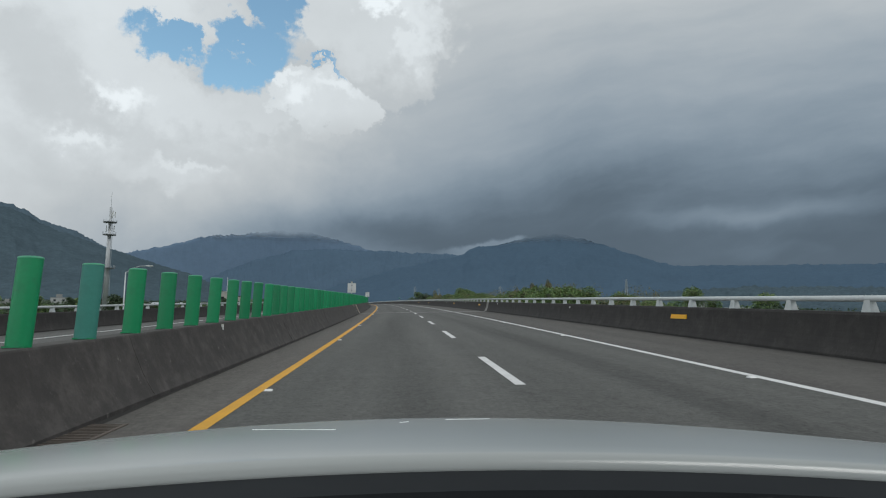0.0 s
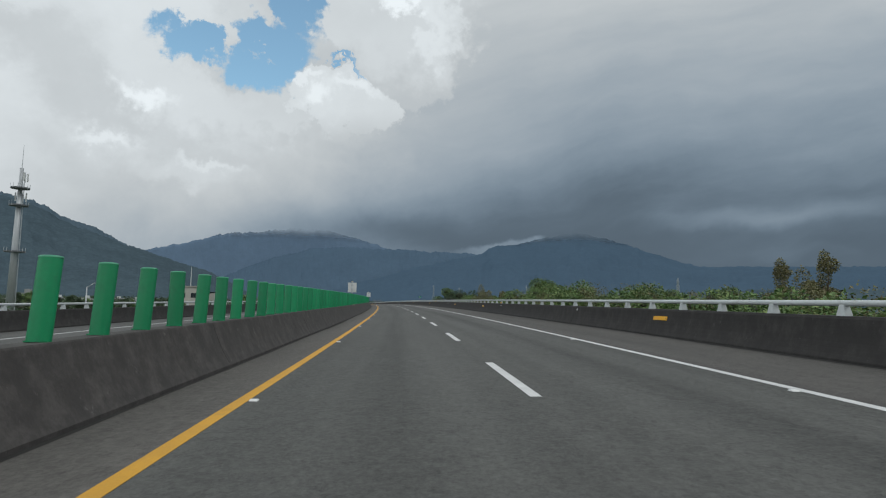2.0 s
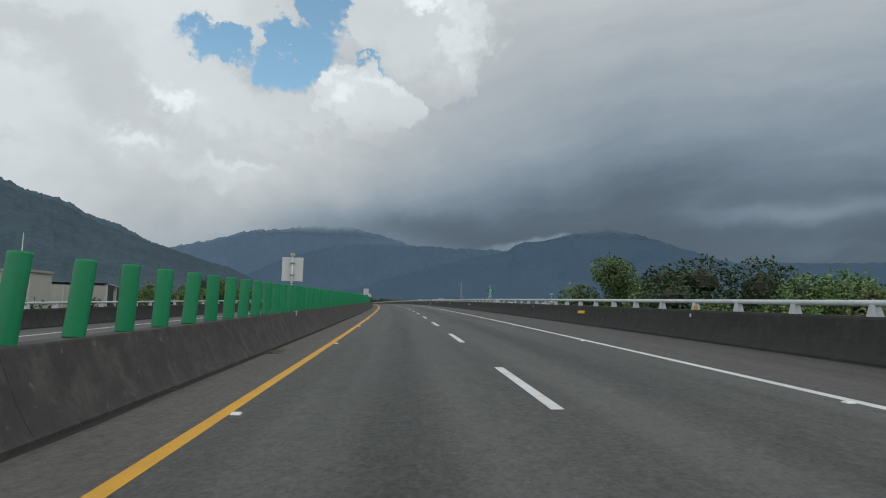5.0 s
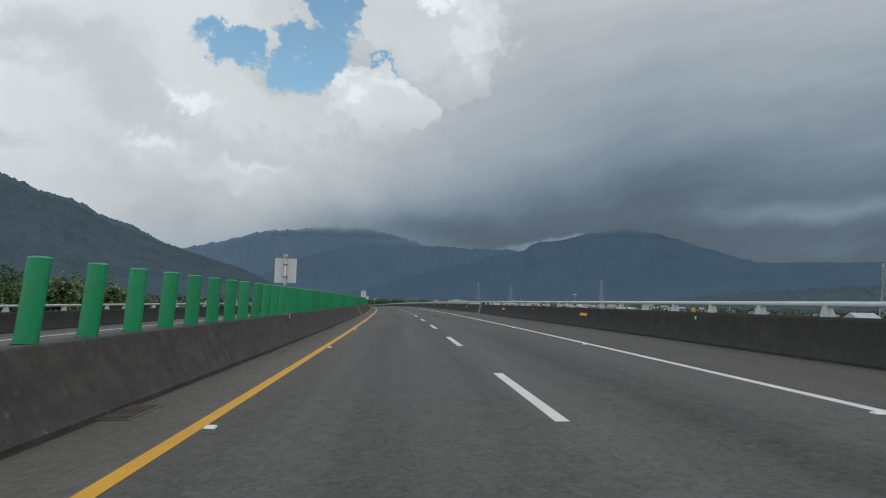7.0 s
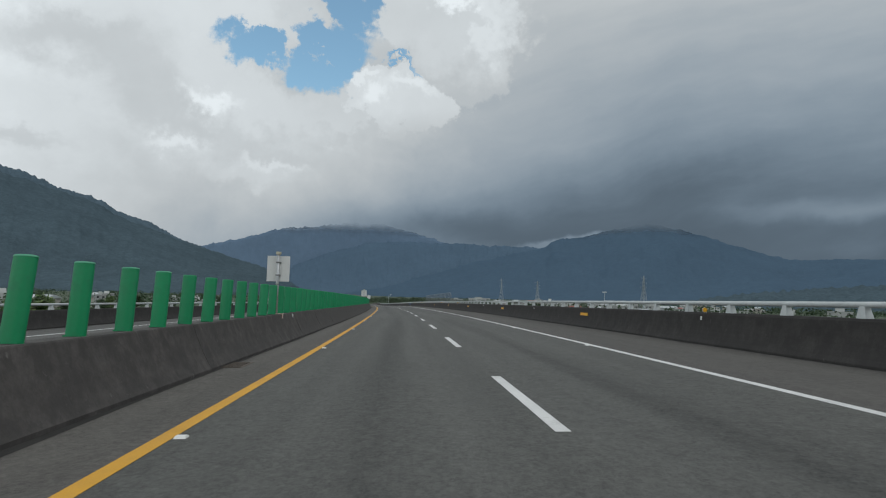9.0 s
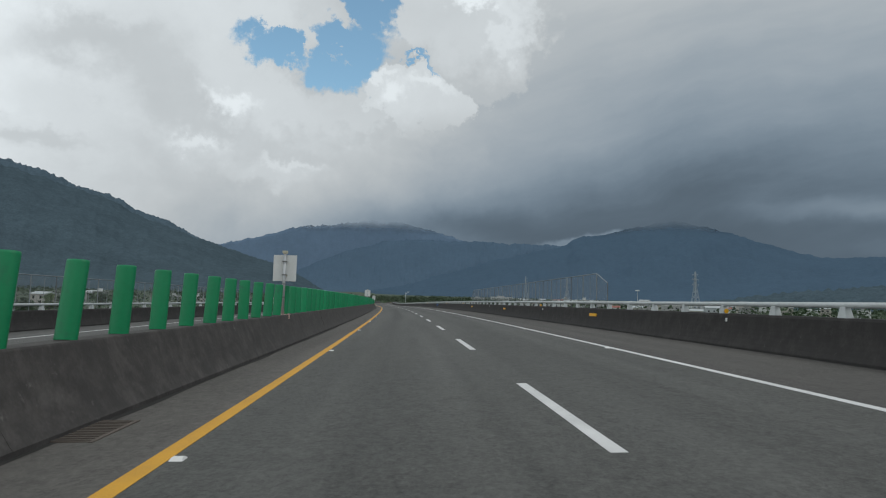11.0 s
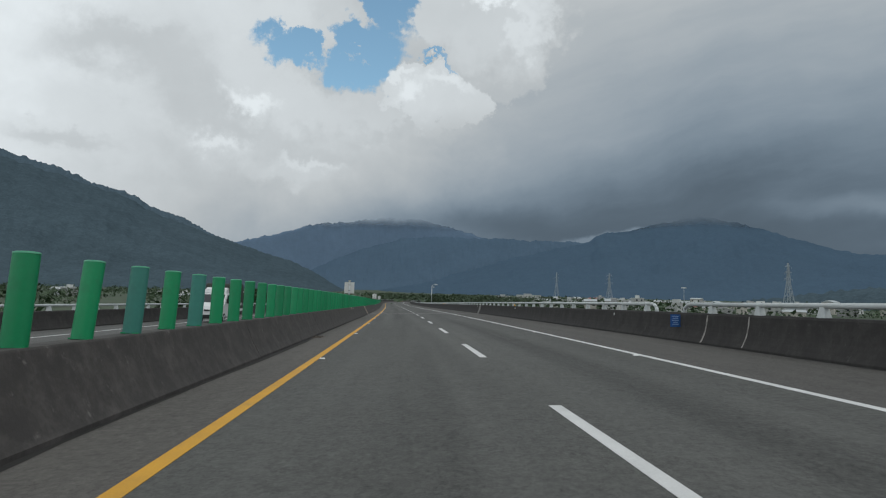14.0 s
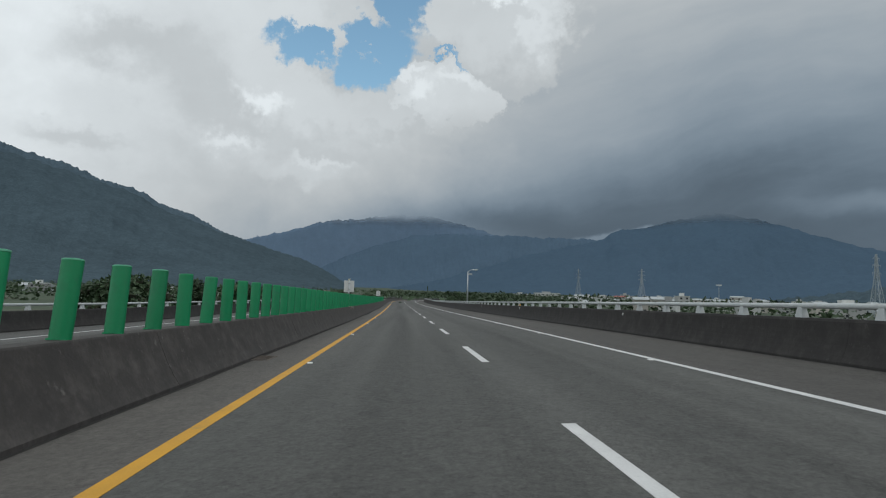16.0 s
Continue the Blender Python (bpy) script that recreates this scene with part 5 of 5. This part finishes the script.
def scrub(name, s0, s1, u0, u1, z0, z1, n, size, seed, mat, label, tops=None, each=1.2, core=0.5):
    """A thicket between two offsets, as one mass of leaves with an uneven top; tops gives its height along the road."""
    r = random.Random(seed)
    blobs = []
    k = min(900, int((s1 - s0) * (u1 - u0) / (5 if size < 0.5 else 6)))
    for _ in range(k):
        s, u = r.uniform(s0, s1), r.uniform(u0, u1)
        p = at(s, u)
        if tops:
            top = float(np.interp(s, [q[0] for q in tops], [q[1] for q in tops])) - each * r.random() ** 1.5 - 0.25 * max(0.0, 12.5 - u) + rise(s)
        else:
            top = r.uniform(z0, z1) + 0.7 * noise.noise(Vector((s * 0.08, u * 0.1, seed))) + rise(s)
        e = r.uniform(0.45, 1.25) * max(1.0, size * 2.2)
        blobs.append((Vector((p.x, p.y, top - e)), (e, e, e * r.uniform(0.7, 1.1))))
        blobs.append((Vector((p.x, p.y, top - e * 2.4)), (e * 1.1, e * 1.1, e * 1.6)))
    v, f_ = leaf_cloud(blobs, n, size, seed, core=core)
    b = len(v)
    stems, sf = [], []
    for c, e in blobs[::2]:
        i = b + len(stems)
        stems += [Vector((c.x - 0.05, c.y, GZ - 0.1)), Vector((c.x + 0.05, c.y, GZ - 0.1)), Vector((c.x, c.y + 0.08, GZ - 0.1)), Vector((c.x, c.y, c.z))]
        sf += [(i, i + 1, i + 3), (i + 1, i + 2, i + 3), (i + 2, i, i + 3)]
    tagged(shade_inside(hang(name, mesh_from(name, v + stems, f_ + sf, mat)), n), label, "bushes", kind="stuff")


TOPS = [(18, 0.5), (40, 0.9), (45, 2.5), (55, 2.9), (72, 3.0), (78, 2.0), (84, 2.1), (98, 2.3), (103, 2.9), (112, 3.0), (118, 2.5), (122, 2.9), (134, 2.7), (139, 1.9), (146, 2.2), (165, 2.3), (175, 1.8), (190, 2.6), (200, 1.5)]
scrub("thicket", 18, 200, 10.5, 16, 0, 0, 330000, 0.19, 31, LEAF, "dense green thicket just behind the parapet", TOPS)
scrub("dry_thicket", 36, 200, 11, 20, 0, 0, 120000, 0.11, 32, LEAF_DRY, "yellowish brushwood behind the parapet", [(a_, h_ + 0.1) for a_, h_ in TOPS], 0.9, 0.0)
scrub("thicket", 30, 230, -26, -20.5, -1.0, 0.7, 30000, 0.36, 33, LEAF_DARK, "dark green thicket beyond the other carriageway")
scrub("thicket", 226, 268, -33, -24, 0.8, 2.9, 30000, 0.26, 34, LEAF, "green bushes beyond the other carriageway")
scrub("thicket", 400, 640, 22, 60, -6.2, -3.6, 12000, 0.6, 35, LEAF_DARK, "low green bushes in the fields")
scrub("far_woods", 60, 640, -260, -120, -4.0, 0.4, 52000, 1.2, 36, LEAF_DARK, "dark belt of trees beyond the fields")
scrub("far_woods", 330, 640, 45, 330, -4.6, -2.6, 30000, 1.2, 37, LEAF_DARK, "dark green belt of trees in the valley")


def belts(name, count, az0, az1, r0, r1, seed, mat, label):
    """Far clumps of trees over the valley floor, spread by bearing and distance from the road's middle."""
    r = random.Random(seed)
    verts, faces = [], []
    for _ in range(count):
        a, d = radians(r.uniform(az0, az1)), r0 + (r1 - r0) * r.random() ** 0.8
        x, y = -math.sin(a) * d, 250 + math.cos(a) * d
        e = r.uniform(4, 9)
        z = ground_z(x, y)
        v, f_ = leaf_cloud([(Vector((x, y, z + e * 0.45)), (e * r.uniform(1.2, 3.0), e, e * 0.55))], 70, 2.6, r.randrange(10 ** 6))
        b_ = len(verts)
        verts += v
        faces += [tuple(b_ + i for i in q) for q in f_]
    tagged(hang(name, mesh_from(name, verts, faces, mat)), label, "trees", kind="stuff")


belts("valley_trees", 330, 12, 80, 380, 1500, 51, LEAF_DARK, "dark clumps of trees on the valley floor")
belts("valley_trees", 240, -4, 13, 520, 1500, 53, LEAF_DARK, "dark clumps of trees in front of the mountain's foot")
belts("valley_trees", 260, -70, -3, 380, 1150, 52, LEAF_DARK, "dark green clumps of trees between the fields")


# ---- vehicles on the other carriageway ----
def wheel(parent, x, y, r, w, side):
    t_ = part("wheel", tube(bmesh.new(), (x - w / 2, y, r), (x + w / 2, y, r), r, sides=24), TYRE, parent)
    bm = bmesh.new()
    tube(bm, (x + side * w * 0.45, y, r), (x + side * (w * 0.5 + 0.012), y, r), r * 0.62, sides=20)
    part("rim", bm, GALV, t_)
    part("hub", tube(bmesh.new(), (x + side * w * 0.5, y, r), (x + side * (w * 0.5 + 0.03), y, r), r * 0.2, sides=12), STEEL, t_)
    return t_


def prism(outline, x0, x1, bevel=0.03):
    """A solid of a side outline (y, z) carried across from x0 to x1."""
    bm = bmesh.new()
    a = [bm.verts.new((x0, y, z)) for y, z in outline]
    b = [bm.verts.new((x1, y, z)) for y, z in outline]
    n = len(outline)
    bm.faces.new(a[::-1]), bm.faces.new(b)
    for i in range(n):
        bm.faces.new((a[i], a[(i + 1) % n], b[(i + 1) % n], b[i]))
    bmesh.ops.recalc_face_normals(bm, faces=bm.faces)
    if bevel:
        bmesh.ops.bevel(bm, geom=list(bm.edges), offset=bevel, segments=2, affect="EDGES", clamp_overlap=True)
    return bm


# in these two the front is at the low y end, towards the oncoming eye; near side at x = +
truck = tagged(empty("truck", stand(462.0, -13.2)), "small white truck with a dark canvas load cover", "truck")
part("cab", prism([(0.0, 0.32), (-0.02, 0.75), (0.10, 0.98), (0.62, 1.18), (1.02, 1.72), (1.2, 1.80), (1.75, 1.80), (1.75, 0.32)], -0.74, 0.74, 0.05), CAR_WHITE, truck, "white cab")
part("roof_fairing", prism([(1.12, 1.76), (1.22, 2.02), (1.45, 2.12), (1.75, 2.14), (1.75, 1.76)], -0.66, 0.66, 0.05), CAR_WHITE, truck)
part("windscreen", prism([(0.62, 1.20), (1.00, 1.70), (1.03, 1.69), (0.66, 1.19)], -0.64, 0.64, 0.0), PANE, truck)
part("side_window", prism([(0.95, 1.18), (1.18, 1.66), (1.62, 1.66), (1.62, 1.15)], 0.735, 0.75, 0.0), PANE, truck)
part("bumper", prism([(-0.06, 0.26), (-0.07, 0.46), (0.05, 0.52), (0.12, 0.26)], -0.75, 0.75, 0.03), BLACK_PLASTIC, truck, "black plastic bumper")
for x in (-0.52, 0.52):
    part("headlight", prism([(-0.03, 0.76), (0.06, 0.93), (0.12, 0.93), (0.1, 0.76)], x - 0.2, x + 0.2, 0.02), LENS, truck)
part("grille", prism([(-0.035, 0.70), (-0.01, 0.80), (0.05, 0.80), (0.05, 0.70)], -0.28, 0.28, 0.01), BLACK_PLASTIC, truck)
part("mirror", boxed(0.78, 0.92, 0.82, 0.9, 1.2, 1.45, 0.03), BLACK_PLASTIC, truck)
part("load_bed", boxed(-0.8, 0.8, 1.82, 4.65, 0.62, 0.78, 0.02), CAR_WHITE, truck, "white steel load bed")
cover = part("load_cover", prism([(1.84, 0.78), (1.84, 2.32), (1.95, 2.40), (4.5, 2.40), (4.62, 2.30), (4.62, 0.78)], -0.8, 0.8, 0.04), CANVAS, truck, "dark olive canvas cover")
for i in range(9):
    y = 2.6 + i * 0.2
    part("text_bar", boxed(0.802, 0.808, y - 0.05, y + 0.05, 1.0, 1.17), SIGN_WHITE, cover)
for y in (2.3, 2.9, 3.5, 4.1):
    part("bow", boxed(0.80, 0.812, y - 0.015, y + 0.015, 0.8, 2.3), CANVAS, cover)
for y in (0.62, 3.72):
    for sd in (-1, 1):
        wheel(truck, sd * 0.66, y, 0.29, 0.17, sd)
part("chassis", boxed(-0.4, 0.4, 0.3, 4.5, 0.3, 0.62), BLACK_PLASTIC, truck)

car = tagged(empty("car", stand(278.9, -9.75)), "white family car with dark windows", "car")
part("body", prism([(0.0, 0.30), (-0.05, 0.62), (0.12, 0.86), (0.95, 1.03), (1.25, 1.08), (3.9, 1.12), (4.3, 1.05), (4.42, 0.6), (4.36, 0.30)], -0.88, 0.88, 0.07), CAR_WHITE, car, "glossy white body", smooth=True)
part("cabin", prism([(1.02, 1.03), (1.75, 1.58), (2.15, 1.67), (3.1, 1.67), (3.85, 1.52), (4.22, 1.10)], -0.72, 0.72, 0.08), CAR_WHITE, car, smooth=True)
part("windscreen", prism([(1.10, 1.08), (1.74, 1.56), (1.77, 1.54), (1.14, 1.06)], -0.66, 0.66, 0.0), PANE, car)
part("rear_window", prism([(3.86, 1.47), (4.17, 1.15), (4.2, 1.17), (3.9, 1.50)], -0.6, 0.6, 0.0), PANE, car)
for sd in (-1, 1):
    for y0, y1, z0, z1 in ((1.42, 2.45, 1.24, 1.57), (2.55, 3.35, 1.56, 1.57), (3.42, 3.95, 1.52, 1.34)):
        x = sd * 0.715
        part("side_window", prism([(y0, 1.12), (y0 + 0.1, z0 + 0.02), (y0 + 0.4, 1.57), (y1 - 0.1, z1), (y1, 1.12)], x - 0.012, x + 0.012, 0.0), PANE, car)
    part("door_handle", boxed(sd * 0.885 - 0.015, sd * 0.885 + 0.015, 2.6, 2.78, 0.94, 0.97, 0.008), GALV, car)
    part("mirror", boxed(sd * 0.9 - 0.1, sd * 0.9 + 0.1, 1.42, 1.55, 1.08, 1.22, 0.04), CAR_WHITE, car)
    part("headlight", boxed(sd * 0.66 - 0.18, sd * 0.66 + 0.18, -0.03, 0.25, 0.68, 0.82, 0.04), LENS, car)
    for y in (0.85, 3.5):
        part("wheel_arch", tube(bmesh.new(), (sd * 0.80, y, 0.34), (sd * 0.895, y, 0.34), 0.39, sides=24), BLACK_PLASTIC, car)
        wheel(car, sd * 0.80, y, 0.32, 0.2, sd)
part("bumper", prism([(-0.07, 0.26), (-0.08, 0.46), (0.1, 0.5), (0.15, 0.26)], -0.84, 0.84, 0.03), BLACK_PLASTIC, car)
part("rear_bumper", prism([(4.3, 0.3), (4.35, 0.52), (4.5, 0.5), (4.48, 0.3)], -0.84, 0.84, 0.03), BLACK_PLASTIC, car)


# ---- the white car that carries the eye, as it stands at the start ----
OWN = tagged(empty("car", stand(0.46, -1.555, 0.004) @ pose(0, 0, 0, math.degrees(math.atan(grade(0.46))))), "front of a pale white car with a long bonnet", "car")
PAINT = material("pale_grey_white_paint", (0.31, 0.325, 0.316), 0.2, vary=0.05, grain=3, stain=0.6, spec=0.6, scuff=None)


def rear(x):
    return 0.95 - 0.10 * (x / 0.8) ** 2


def bonnet_z(x, y):
    """Height of the bonnet over the road, x from the car's middle, y ahead of the eye: a gentle dome that falls away at its nose."""
    y0, z0, z1, fall = rear(x), 0.990 - 0.020 * x * x, 0.920 - 0.012 * x * x, 0.20
    run = 1.62 - 0.22 * (x / 0.9) ** 2 - y0
    k = (y - y0) / run
    q = -fall * run - (z1 - z0)
    return z0 + (z1 - z0 - q) * k + q * k * k - 0.05 * max(0.0, k - 1.2) ** 2


verts, faces, nx, ny = [], [], 40, 26
for j in range(ny + 1):
    for i in range(nx + 1):
        x = -1.04 + 2.08 * i / nx
        y = rear(x) + (1.22 - 0.20 * abs(x / 0.9) ** 3) * j / ny
        verts.append((x, y, bonnet_z(x, y) - 0.004 * (j == 0)))
for j in range(ny):
    for i in range(nx):
        a = j * (nx + 1) + i
        faces.append((a, a + 1, a + nx + 2, a + nx + 1))
top = len(verts)
verts += [(x, y, z - 0.03) for x, y, z in verts]
faces += [tuple(top + i for i in f_[::-1]) for f_ in faces]
edge = [i for i in range(nx + 1)] + [(j + 1) * (nx + 1) + nx for j in range(ny)] + [ny * (nx + 1) + i for i in range(nx - 1, -1, -1)] + [j * (nx + 1) for j in range(ny - 1, 0, -1)]
for a, b_ in zip(edge, edge[1:] + edge[:1]):
    faces.append((b_, a, a + top, b_ + top))
bonnet = hang("bonnet", mesh_from("bonnet", verts, faces, PAINT, True), OWN, "pale white bonnet with small scratches")
for x0, y0, x1, y1 in ((-0.06, 1.44, 0.05, 1.47), (-0.17, 1.36, -0.15, 1.38), (-0.48, 1.30, -0.30, 1.24)):
    bm = bmesh.new()
    tube(bm, (x0, y0, bonnet_z(x0, y0)), (x1, y1, bonnet_z(x1, y1)), 0.0011, sides=5)
    part("scratch", bm, SIGN_WHITE, bonnet)
for sd in (-1, 1):
    part("wing", prism([(0.85, 0.30), (0.85, 0.86), (1.3, 0.84), (1.75, 0.74), (2.15, 0.62), (2.2, 0.34)], sd * 0.92, sd * 1.0, 0.03), PAINT, OWN)
    part("headlight", prism([(1.95, 0.62), (1.85, 0.74), (2.12, 0.66), (2.2, 0.60)], sd * 0.50, sd * 0.82, 0.01), LENS, OWN)
    wheel(OWN, sd * 0.78, 1.25, 0.31, 0.2, sd)
v, f_ = [], []
for i in range(25):
    x = -1.04 + 2.08 * i / 24
    y, z = rear(x), bonnet_z(x, rear(x))
    v += [(x, y + 0.03, z - 0.034), (x, y - 0.015, z - 0.014), (x, y - 0.09, z - 0.020), (x, y - 0.10, z - 0.045), (x, y - 0.22, z - 0.05), (x, y - 0.22, z - 0.12), (x, y + 0.03, z - 0.12)]
for i in range(24):
    for j in range(7):
        f_.append((i * 7 + j, i * 7 + (j + 1) % 7, i * 7 + 7 + (j + 1) % 7, i * 7 + 7 + j))
f_ += [tuple(range(7)), tuple(range(174, 167, -1))]
COWL = material("slate_plastic", (0.014, 0.016, 0.018), 0.75, vary=0.25, grain=12, stain=2.0, spec=0.15)
cowl = hang("cowl", mesh_from("cowl", v, f_, COWL, False), OWN, "dark slate plastic cowl below the windscreen")
part("wiper", tube(bmesh.new(), (-0.45, 0.80, 0.955), (0.35, 0.82, 0.957), 0.012, sides=6), BLACK_PLASTIC, cowl)
part("bumper", prism([(2.0, 0.22), (2.1, 0.60), (2.24, 0.52), (2.26, 0.24)], -0.86, 0.86, 0.04), PAINT, OWN)
part("grille", prism([(2.18, 0.50), (2.14, 0.62), (2.17, 0.63), (2.22, 0.50)], -0.4, 0.4, 0.0), BLACK_PLASTIC, OWN)
part("chassis", boxed(-0.62, 0.62, 0.74, 2.1, 0.22, 0.60), BLACK_PLASTIC, OWN)
